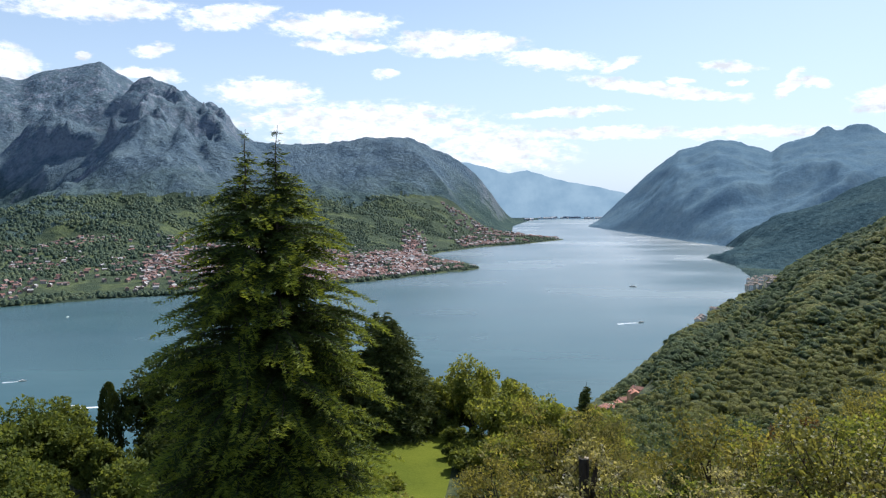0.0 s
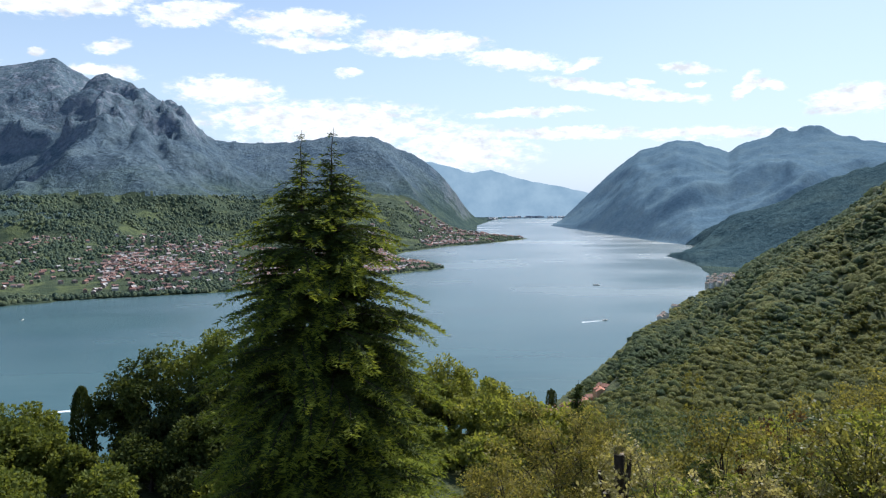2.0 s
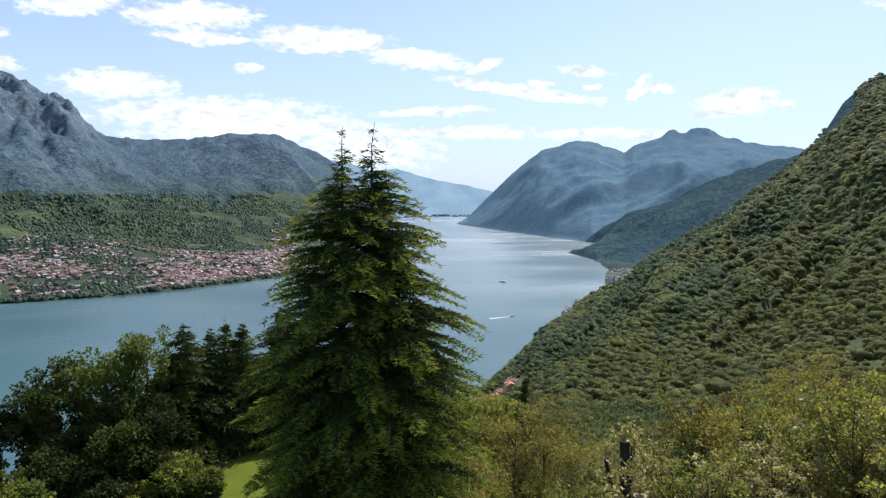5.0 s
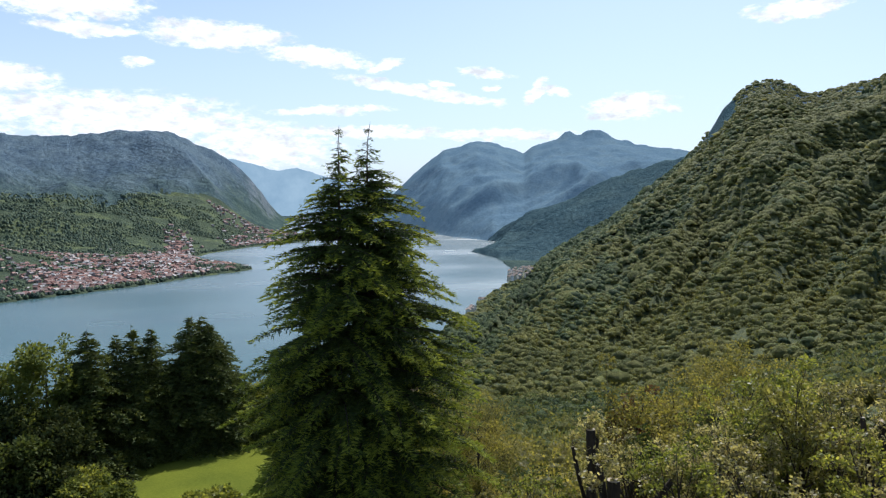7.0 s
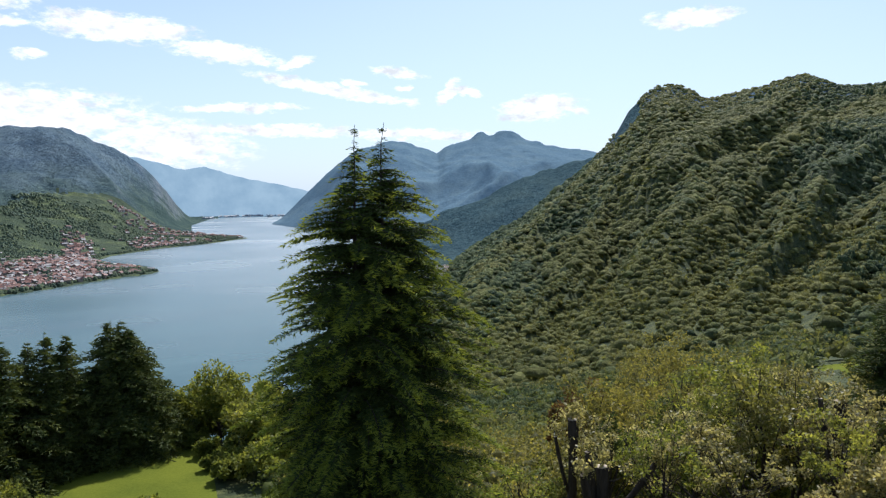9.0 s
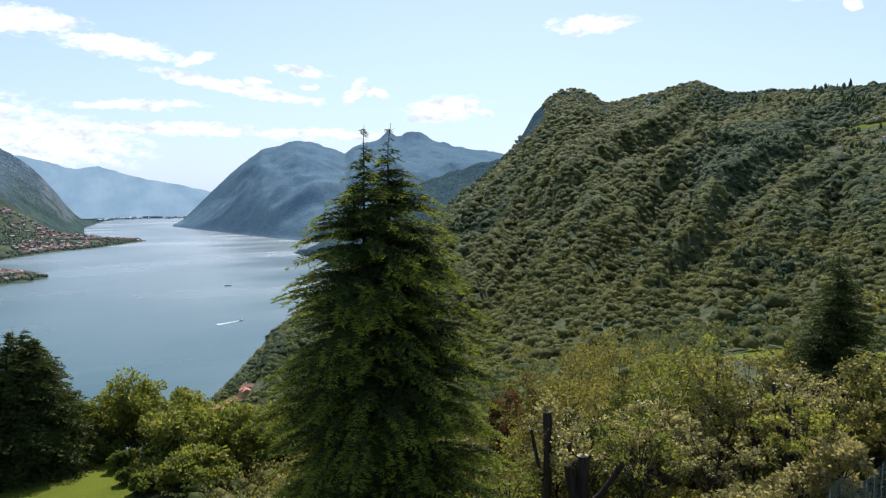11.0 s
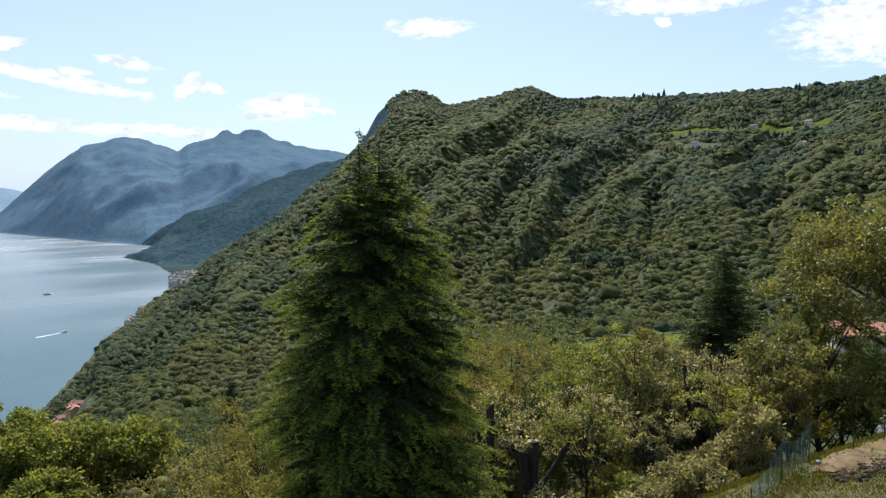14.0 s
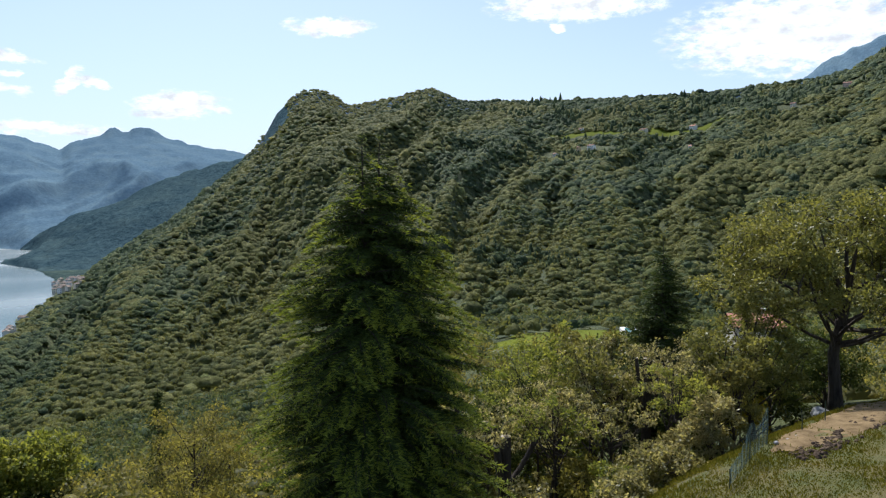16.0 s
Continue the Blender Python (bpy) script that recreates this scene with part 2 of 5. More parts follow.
def mountain_material(name, f0, f1, f2, r0, r1, rocky, crags=0.8, low=None, relief=0.8, grain=0.07, speckle=0.5, deep=9.0):
    """Forest and scrub on limestone: tree-sized grain, stands of different trees, bare rock where it is steep and high."""
    k = Mat(name)
    sep_n, sep_p = k.n.new("ShaderNodeSeparateXYZ"), k.n.new("ShaderNodeSeparateXYZ")
    k.l.new(k.geo.outputs["Normal"], sep_n.inputs[0]), k.l.new(k.geo.outputs["Position"], sep_p.inputs[0])
    trees = k.noise(grain, 5, 0.72)
    stands = k.ramp(k.noise(0.009, 7, 0.65), (0.38, f0), (0.5, f1), (0.62, f2))
    forest = k.mix(speckle, stands, k.ramp(trees, (0.36, tuple(0.62 * c for c in f0)), (0.64, tuple(1.25 * c for c in f2))))
    if low:          # broadleaf woods and pastures on the lower slopes
        ground = k.mix(0.45, k.ramp(k.noise(0.011, 6, 0.65), (0.40, low[0]), (0.52, low[1]), (0.62, low[2])), k.ramp(trees, (0.38, tuple(0.7 * c for c in low[0])), (0.62, tuple(1.1 * c for c in low[2]))))
        forest = k.mix(k.range(k.math("ADD", sep_p.outputs[2], k.math("MULTIPLY", k.math("SUBTRACT", k.noise(0.008, 5, 0.6), 0.5), 260.0)), 70.0, 300.0), ground, forest)
    rock = k.ramp(k.noise(0.05, 6, 0.7), (0.36, r0), (0.64, r1))
    steep = k.range(k.math("ADD", sep_n.outputs[2], k.math("MULTIPLY", k.math("SUBTRACT", k.noise(0.02, 6, 0.65), 0.5), 0.9)), 0.72, 0.52)
    high = k.range(k.math("ADD", sep_p.outputs[2], k.math("MULTIPLY", k.math("SUBTRACT", k.noise(0.006, 6, 0.7), 0.5), 420.0)), 330.0, 640.0)
    crag = k.range(k.noise(0.02, 7, 0.7), 0.50, 0.60)
    bare = k.math("MAXIMUM", k.math("MULTIPLY", steep, rocky), k.math("MULTIPLY", k.math("MULTIPLY", high, crag), crags))
    return k.bump(k.math("ADD", trees, k.math("MULTIPLY", k.noise(0.03, 6, 0.65), 1.6)), relief, deep).done(k.mix(bare, forest, rock), 1.0, 0.0)


# distance haze is put into the blue of these forest and rock tones
MOUNTAIN = mountain_material("hazed_forest_rock", (0.07, 0.11, 0.158), (0.11, 0.155, 0.198), (0.152, 0.20, 0.228), (0.175, 0.20, 0.26), (0.36, 0.375, 0.41), 0.42, 0.7, low=((0.038, 0.066, 0.074), (0.066, 0.10, 0.096), (0.108, 0.145, 0.112)), deep=13.0)
# farther headland: base colours made bluer and paler in place of haze
SCRUB = mountain_material("hazed_limestone_scrub", (0.098, 0.16, 0.222), (0.124, 0.192, 0.25), (0.15, 0.218, 0.262), (0.18, 0.22, 0.27), (0.32, 0.34, 0.36), 0.12, 0.1, relief=0.45, grain=0.1, speckle=0.36, deep=4.0)
# spur forest: dark green tones shifted to blue to carry the haze
FOREST = mountain_material("hazed_far_forest", (0.03, 0.06, 0.08), (0.05, 0.086, 0.104), (0.08, 0.12, 0.124), (0.14, 0.17, 0.18), (0.21, 0.23, 0.23), 0.1, 0.0, relief=0.7, grain=0.08)
k = Mat("farmland")
field = k.ramp(k.noise(0.011, 4, 0.6), (0.40, (0.038, 0.06, 0.042)), (0.53, (0.06, 0.086, 0.052)), (0.60, (0.15, 0.18, 0.075)), (0.66, (0.065, 0.09, 0.05)))
FARM = k.bump(k.noise(0.06, 6, 0.7), 0.9, 8.0).done(k.mix(0.45, field, k.ramp(k.noise(0.05, 6, 0.75), (0.36, (0.022, 0.038, 0.024)), (0.66, (0.10, 0.115, 0.055)))), 0.95, 0.1)

k = Mat("lake_water")
k.n.remove(k.p)
gl = k.n.new("ShaderNodeBsdfGlossy")
df = k.n.new("ShaderNodeBsdfDiffuse")
fr = k.n.new("ShaderNodeFresnel")
fr.inputs[0].default_value = 1.33
k.put(k.ramp(k.noise(0.0035, 5, 0.6, (1, 2.6, 1)), (0.35, (0.04, 0.098, 0.108)), (0.65, (0.06, 0.126, 0.134))), df.inputs[0])
k.put(k.range(k.noise(0.0025, 3, 0.5, (1, 2.0, 1)), 0.35, 0.65, 0.21, 0.28), gl.inputs["Roughness"])
mx = k.n.new("ShaderNodeMixShader")
k.l.new(fr.outputs[0], mx.inputs[0]), k.l.new(df.outputs[0], mx.inputs[1]), k.l.new(gl.outputs[0], mx.inputs[2])
k.l.new(mx.outputs[0], k.n["Material Output"].inputs["Surface"])
WATER = k.m


def plain(name, a, b, scale=1.0, rough=0.8, spec=0.3, metal=0.0, bump=0.0):
    k = Mat(name)
    if bump:
        k.bump(k.noise(scale * 3, 5, 0.65), 0.6, bump)
    return k.done(k.ramp(k.noise(scale, 5, 0.6), (0.3, a), (0.7, b)), rough, spec, metal)


def island(name, *cols, rough=0.8):
    """A tone of its own for each joined piece."""
    k = Mat(name)
    r = k.ramp(k.geo.outputs["Random Per Island"], *[(i / len(cols), c) for i, c in enumerate(cols)])
    return k.done(k.mix(0.12, r, k.ramp(k.noise(0.6, 4), (0.3, (0.2, 0.19, 0.17)), (0.7, (0.6, 0.57, 0.52)))), rough)


# ---------------------------------------------------------------- mesh helpers


def mesh(name, verts, *faces, mats=(), smooth=False, index=None):
    """A mesh from arrays of corners and of triangles or quads."""
    me = bpy.data.meshes.new(name)
    verts = np.asarray(verts, np.float32)
    faces = [np.asarray(f, np.int32) for f in faces if len(f)]
    me.vertices.add(len(verts))
    me.vertices.foreach_set("co", verts.ravel())
    loops = np.concatenate([f.ravel() for f in faces])
    totals = np.concatenate([np.full(len(f), f.shape[1], np.int32) for f in faces])
    me.loops.add(len(loops))
    me.loops.foreach_set("vertex_index", loops)
    me.polygons.add(len(totals))
    me.polygons.foreach_set("loop_start", np.r_[0, np.cumsum(totals)[:-1]].astype(np.int32))
    if index is not None:
        me.polygons.foreach_set("material_index", np.asarray(index, np.int32))
    for m in mats:
        me.materials.append(m)
    me.update(calc_edges=True)
    me.polygons.foreach_set("use_smooth", np.full(len(totals), smooth))
    me.validate()
    return me


def part(name, data, parent, label=""):
    ob = new(name, data)
    ob.parent = parent
    return tagged(ob, label)


def thing(name, label, category, place=(0, 0, 0), turn=0.0, group=""):
    ob = new(name)
    ob.matrix_world = pose(*place, 0, 0, turn)
    return tagged(ob, label, category, group)


def bm_mesh(name, bm, *mats, smooth=False):
    me = bpy.data.meshes.new(name)
    for f in bm.faces:
        f.smooth = smooth
    bm.to_mesh(me)
    bm.free()
    for m in mats:
        me.materials.append(m)
    return me


def tube(points, radii, sides=6):
    """Corners and quads of a tapering tube along points."""
    p = np.asarray(points, float)
    n = len(p)
    t = np.gradient(p, axis=0)
    t /= np.linalg.norm(t, axis=1)[:, None] + 1e-9
    ref = np.where(np.abs(t[:, 2:3]) > 0.9, [[1.0, 0, 0]], [[0, 0, 1.0]])
    a = np.cross(t, ref)
    a /= np.linalg.norm(a, axis=1)[:, None] + 1e-9
    b = np.cross(t, a)
    ang = np.arange(sides) * 2 * np.pi / sides
    ring = p[:, None] + np.asarray(radii, float)[:, None, None] * (np.cos(ang)[None, :, None] * a[:, None] + np.sin(ang)[None, :, None] * b[:, None])
    i = np.arange(n - 1)[:, None] * sides + np.arange(sides)[None]
    j = np.arange(n - 1)[:, None] * sides + (np.arange(sides)[None] + 1) % sides
    return ring.reshape(-1, 3), np.stack([i, j, j + sides, i + sides], -1).reshape(-1, 4)


class Bag:
    """Gathers corners and faces of one mesh."""

    def __init__(self):
        self.v, self.f, self.n = [], [], 0

    def add(self, v, f):
        self.v.append(v), self.f.append(np.asarray(f) + self.n)
        self.n += len(v)

    def mesh(self, name, *mats, smooth=False):
        sizes = sorted({f.shape[1] for f in self.f})
        return mesh(name, np.concatenate(self.v), *[np.concatenate([f for f in self.f if f.shape[1] == s]) for s in sizes], mats=mats, smooth=smooth)


def blades(rng, centre, along, size, wide, flop=0.5):
    """Leaf-shaped quads at centres, pointing along; size and wide per blade."""
    n = len(centre)
    along = along / (np.linalg.norm(along, axis=1)[:, None] + 1e-9)
    side = np.cross(along, rng.normal(size=(n, 3)) * flop + np.array([0, 0, 1.0]))
    side /= np.linalg.norm(side, axis=1)[:, None] + 1e-9
    s, w = np.broadcast_to(size, n)[:, None], np.broadcast_to(wide, n)[:, None]
    v = np.stack([centre, centre + along * s * 0.5 + side * w * 0.5, centre + along * s, centre + along * s * 0.5 - side * w * 0.5], 1)
    return v.reshape(-1, 3), np.arange(4 * n).reshape(-1, 4)


def spikes(rng, base, along, size, wide):
    """Slim triangles from base points, one a sprig of needles."""
    n = len(base)
    along = along / (np.linalg.norm(along, axis=1)[:, None] + 1e-9)
    side = np.cross(along, rng.normal(size=(n, 3)))
    side /= np.linalg.norm(side, axis=1)[:, None] + 1e-9
    s, w = np.broadcast_to(size, n)[:, None], np.broadcast_to(wide, n)[:, None]
    v = np.stack([base - side * w * 0.5, base + side * w * 0.5, base + along * s], 1)
    return v.reshape(-1, 3), np.arange(3 * n).reshape(-1, 3)


def grid_noise(x, y, seed=0):
    """Smooth value noise in -1..1 on arrays."""
    xi, yi = np.floor(x).astype(np.int64), np.floor(y).astype(np.int64)
    fx, fy = x - xi, y - yi
    fx, fy = fx * fx * fx * (fx * (fx * 6 - 15) + 10), fy * fy * fy * (fy * (fy * 6 - 15) + 10)

    def h(a, b):
        k = (a * 374761393 + b * 668265263 + seed * 974634777) & 0xFFFFFFFF
        k = ((k ^ (k >> 13)) * 1274126177) & 0xFFFFFFFF
        return ((k ^ (k >> 16)) & 0xFFFF) / 32767.5 - 1

    return (h(xi, yi) * (1 - fx) + h(xi + 1, yi) * fx) * (1 - fy) + (h(xi, yi + 1) * (1 - fx) + h(xi + 1, yi + 1) * fx) * fy


def fbm(x, y, octaves=5, seed=0, ridged=False, gain=0.5):
    out, amp = 0.0, 1.0
    for o in range(octaves):
        n = grid_noise(x * 2 ** o + 17.3 * o, y * 2 ** o - 9.1 * o, seed + o)
        out = out + amp * ((1 - 2 * np.abs(n)) if ridged else n)
        amp *= gain
    return out


def step(x, a, b):
    u = np.clip((x - a) / (b - a), 0, 1)
    return u * u * (3 - 2 * u)


# ---------------------------------------------------------------- lie of the land
CX, CY = -9.0, -25.0                 # centre of the plan's bearings


def to_xy(az, r):
    return CX + r * np.sin(np.radians(az)), CY + r * np.cos(np.radians(az))


def shore_distance(x, y, outline):
    """Metres inside (+) or outside (-) of an outline given as bearings and ranges."""
    p = np.array([to_xy(a, r) for a, r in outline])
    q = np.roll(p, -1, 0)
    best, inside = np.full(x.shape, 1e9), np.zeros(x.shape, bool)
    for (ax, ay), (bx, by) in zip(p, q):
        dx, dy = bx - ax, by - ay
        u = np.clip(((x - ax) * dx + (y - ay) * dy) / (dx * dx + dy * dy), 0, 1)
        best = np.minimum(best, np.hypot(x - ax - u * dx, y - ay - u * dy))
        inside ^= ((ay > y) != (by > y)) & (x < ax + (y - ay) * dx / (dy if dy else 1e-9))
    return np.where(inside, best, -best)


EAST = [(-75, 1300), (-31, 1177), (-24, 1200), (-17, 1199), (-13.2, 1212), (-9.2, 1253), (-5.5, 1309), (-3.4, 1350), (-0.3, 1433), (2, 1486), (3.4, 1533), (2.4, 1600),
        (0.1, 1710), (-1, 1830), (0.1, 1957), (3.2, 2147), (6.7, 2305), (9.8, 2554), (7.2, 2741), (5.6, 2973), (5.8, 3608), (7.1, 4402), (9.7, 4633), (13, 4720), (32, 4720), (32, 7000), (0, 7000), (-40, 7000), (-75, 6000)]
WEST = [(13.2, 4790), (13.0, 4640), (12.4, 3900), (11.5, 3600), (12.35, 3431), (14.5, 3056), (16.2, 2831), (18.2, 2617), (20, 2436), (22.5, 2300), (22, 2050), (20.05, 1934),
        (22.2, 1731), (23.2, 1500), (23.3, 1330), (22.6, 1190), (21.3, 1075), (19.9, 955), (18.9, 880), (17.5, 805), (14.4, 640), (12.9, 588), (11.5, 546), (10.7, 505), (5, 450), (-15, 430), (-45, 430), (-75, 430),
        (-110, 700), (-110, 6000), (-145, 7000), (-180, 7000), (140, 7000), (100, 7000), (60, 7000), (32, 7000), (32, 4790)]
NEAR_R = (0, 30, 42, 52, 70, 100, 125, 150, 200, 330)
NEAR = [(-30, (152, 150, 146, 142, 133, 119, 114, 111, 92, 46)),
        (2, (152, 150, 146, 142, 133, 119, 116, 115.5, 95, 48)),
        (22, (152, 150, 148, 143, 135, 126, 118, 110, 97, 66)),
        (50, (152, 151, 148.4, 145, 139, 133, 131, 129, 122, 92)),
        (80, (153, 151, 149, 147, 143, 138, 134, 130, 121, 102))]


def near_height(az, r):
    rows = np.array([np.interp(r, NEAR_R, h) for _, h in NEAR])
    a = np.clip(az, NEAR[0][0], NEAR[-1][0])
    out = np.zeros_like(r)
    for i in range(len(NEAR) - 1):
        a0, a1 = NEAR[i][0], NEAR[i + 1][0]
        u = step(a, a0, a1)
        sel = (a >= a0) & (a <= a1)
        out = np.where(sel, rows[i] * (1 - u) + rows[i + 1] * u, out)
    return out


def tent(az, r, bearings, tops, foot, crest, power=1.0, fall=0.45):
    """A mountain: its crest's heights by bearing, the ranges of its foot and crest."""
    u = (r - foot) / (crest - foot)
    zc = np.interp(az, bearings, tops)
    zc = zc + np.clip(zc / 300, 0, 1) * 5.5 * fbm(az * 1.7, az * 0 + crest / 100, 4, 17) * np.clip(u, 0, 1) ** 8
    return np.where(u < 1, zc * np.clip(u, 0, 1) ** power, zc - (r - crest) * fall)


CREST_AZ = (8, 12, 15, 18, 20, 22, 25, 29, 31, 35.3, 37, 38, 38.8, 39.9, 40.7, 41.7, 42.3, 43.2, 44.2, 46.2, 48, 50.5, 51.2, 52.1, 53.1, 59, 71.5, 78, 80.6, 82.8, 95, 130, 180)
CREST_Z = tuple(v - 1 if v > 150 else v - 6 if v > 50 else v for v in (0, 2, 5, 8, 8, 10, 10, 92, 119, 205, 250, 294, 336, 366, 381, 386, 382, 371, 352, 363, 373, 392, 388, 376, 364, 361, 370, 386, 397, 434, 460, 300, 200))


def height(az, r):
    """The ground's height at bearing and range."""
    x, y = to_xy(az, r)
    de, dw = shore_distance(x, y, EAST), shore_distance(x, y, WEST)
    rough = fbm(x / 240, y / 240, 6, 3, gain=0.55)
    lat = np.radians(az) * 3200
    drift = fbm(lat / 1000, r / 1000, 3, 71)
    spurs = fbm((lat + 0.38 * (r - 1800) + 260 * drift) / 640, (r + 200 * drift) / 1500, 5, 73, ridged=True, gain=0.47)
    crags = fbm((lat + 50 * drift) / 170, r / 150, 4, 75, ridged=True, gain=0.55)
    # eastern shore: towns on a shelf, then the high mountains
    shelf = np.minimum(2 + 0.085 * np.maximum(de, 0), 78) + 22 * rough * step(de, 120, 600)
    big = tent(az, r, (-90, -45, -31.2, -28.5, -26, -22.3, -21.7, -19.2, -16.4, -15, -13.6, -12.3, -8, -6.2, -2.7, -1.6, -0.5, 0.9, 3.1, 4.9, 6.2, 7.1, 9),
               (200, 250, 340, 508, 554, 668, 690, 655, 552, 460, 418, 412, 424, 447, 455, 428, 394, 357, 300, 224, 150, 60, 0), np.interp(az, (-6, 0, 3.5), (1800, 2250, 2700)), 3700, 1.22, 0.25)
    peak = tent(az, r, (-90, -40, -34, -31, -29.8, -28.6, -27, -24.9, -23.8, -22.3, -19, -15, -9, -3), (400, 700, 780, 786, 778, 832, 858, 908, 852, 780, 560, 300, 120, -50), 3300, 4480, 0.8)
    slope = np.clip((r - 1750) / 700, 0, 1) * np.clip((3720 - r) / 700, 0.03, 1) * np.clip(big / 220, 0.1, 1)
    bluff = np.interp(az, (-1, 4), (420, 230))
    east = shelf * (1 - step(r, 1900, 3300)) + np.maximum(big, peak) * step(de, 0, bluff) * 0.985 + (np.minimum(spurs, 1.3) * 88 - 58 + rough * 20) * slope * step(de, 60, 500)
    east = east + (crags * 30 - 14) * slope * step(east, 250, 420)
    east = east + (crags * 30 - 13) * step(east, 300, 460) * step(-az, 12.5, 15) * step(r, 2900, 3200) * (r < 3730)
    east = east + (crags * 34 + spurs * 26 - 30) * step(r, 3720, 3900) * step(peak, 300, 520) * np.clip((4480 - r) / 400, 0.05, 1)
    # western shore: our slope, the wooded hill, and the headlands behind it
    crest = np.interp(az, (8, 12, 15, 16.5, 18, 20, 22, 25, 29, 36, 60, 85, 180), (440, 500, 535, 640, 860, 1020, 1220, 1450, 1550, 1600, 1560, 1500, 1400))
    zc = np.interp(az, CREST_AZ, CREST_Z)
    zc = zc + (157 - (157 - zc) * crest / 1610 - zc) * step(az, 21, 27) - 15 * step(az, 15, 19) * (1 - step(az, 29, 36)) - 4 * step(az, 29, 36)
    foot = np.minimum(330.0, crest * 0.8)
    zv = near_height(az, foot + 0 * r)
    u = np.clip((r - foot) / (crest - foot), 0, 1)
    hill = np.where(r < foot, near_height(az, r), zv + (zc - zv) * (0.25 * u * u + 0.75 * u))
    slant = az - 15 * r / 1000           # spurs run down towards the lake
    lump = fbm(x / 170, y / 170, 2, 21) * 9 + fbm(slant * 0.19 + 0.3 * rough, r / 560 + 0.2 * rough, 3, 31, ridged=True, gain=0.42) * 33 - 20
    hill = hill + np.minimum(lump, 8.0) * np.clip(u * 3, 0, 1) * step(az, 13, 26) * (1 - 0.3 * step(az, 42, 58)) * np.clip((1.0 - u) * 2.6, 0.02, 1)
    hill = np.where(r > crest, zc - (r - crest) * 0.55, hill)
    # the bank under the terrace
    hill = hill - 2.1 * step(y - 12.3 + 0.17 * x, -0.2, 5.4) * step(x, -8, 0) * (1 - step(x, 18, 26)) * (1 - step(y, 22, 34))
    lower = np.interp(r, (330, 600), (48, -5))
    hill = np.where((az < 10) & (r > 330), np.minimum(hill, lower), hill)
    spur = tent(az, r, (18, 20.2, 22.2, 25, 28, 30.7, 33, 36.4, 40, 60), (0, 10, 52, 104, 142, 196, 228, 262, 300, 300), 1680, 2300, 0.8, 0.3) + (np.minimum(fbm((lat - 0.5 * r + 120 * drift) / 330, r / 420, 4, 77, ridged=True, gain=0.45), 1.1) * 22 - 15 + rough * 7) * step(r, 1720, 1900) * np.clip((2330 - r) / 250, 0.15, 1)
    horn = tent(az, r, (11, 12.3, 14, 16, 18, 20.8, 22.4, 24.4, 25.1, 27.0, 29.3, 31.5, 33.5, 35.2, 37, 45, 90, 180),
                (0, 36, 154, 271, 376, 432, 415, 366, 400, 441, 446, 436, 402, 385, 363, 330, 330, 330), np.interp(az, (12, 14.5, 18, 22, 40), (3450, 3050, 2610, 2350, 2250)), 3900, 0.74)
    knob = np.interp(az, (27.0, 27.3, 27.55, 27.95, 28.35, 28.8, 29.1, 29.5, 30.4, 30.8, 31.2, 31.5), (0, 10, 36, 37, 17, 15, 38, 46, 48, 32, 8, 0))
    horn = horn + knob * np.clip((r - 2300) / 1600, 0, 1) ** 12
    falls = fbm((lat - 0.62 * (r - 2500) + 240 * drift) / 520, (r + 160 * drift) / 1150, 6, 79, ridged=True, gain=0.56)
    horn = horn + (falls * 32 - 25 + rough * 7) * np.clip(horn / 160, 0, 1) * np.clip((3950 - r) / 800, 0.05, 1)
    back = tent(az, r, (70, 74, 78.3, 80, 81.7, 83.3, 90, 120, 180), (200, 400, 510, 568, 598, 626, 700, 600, 300), 1700, 2580, 0.9, 0.3) + spurs * 14 * step(r, 1800, 2100)
    west = np.where(r > 1690, np.maximum(np.maximum(np.where((az > 19) & (r < 3000), spur, -5), np.where(r > 2200, horn, -5)), np.where(az > 68, back, -5)), hill)
    west = np.where((r > 1300) & (r <= 1690), np.maximum(hill, 0.0), west)
    west = np.minimum(np.maximum(west, 1.0), 1.0 + 1.1 * np.maximum(dw, 0))
    z = np.where(de > 0, np.maximum(east, 0.8), np.where(dw > 0, west, -1.5 + 0.3 * np.maximum(np.maximum(de, dw), -60)))
    return z


def ground_at(x, y):
    az, r = math.degrees(math.atan2(x - CX, y - CY)), math.hypot(x - CX, y - CY)
    return float(height(np.array([az]), np.array([r]))[0])


def strip(az, r):
    """The cleared strip of pasture with houses high on the hill."""
    return (az > 59.5) & (az < 74) & (np.abs(r - np.interp(az, (59.2, 64.8, 70.4, 74), (1218, 1180, 1232, 1250)) - 10 * grid_noise(az / 1.7, az * 0, 8)) < np.interp(az, (59.5, 61, 66, 74), (8, 24, 18, 26)))


AZ = np.unique(np.r_[np.linspace(-180, -50, 27), np.linspace(-50, -38, 40), np.linspace(-38, 88, 700), np.linspace(88, 100, 40), np.linspace(100, 180, 17)])[:-1]
RR = np.r_[np.linspace(2, 60, 24), np.geomspace(62, 330, 32), np.geomspace(335, 1700, 84), np.linspace(1722, 4960, 140)]
ga, gr = np.meshgrid(AZ, RR)
gz = height(ga, gr)
gx, gy = to_xy(ga, gr)
na, nr = len(AZ), len(RR)
i = np.arange(nr - 1)[:, None] * na + np.arange(na)[None]
j = np.arange(nr - 1)[:, None] * na + (np.arange(na)[None] + 1) % na
quads = np.stack([i, i + na, j + na, j], -1).reshape(-1, 4)
hub = len(gx.ravel())
fan = np.stack([np.full(na, hub), np.arange(na), (np.arange(na) + 1) % na], -1)
qa, qr = ga[:-1].ravel() + 0.07, gr[:-1].ravel()
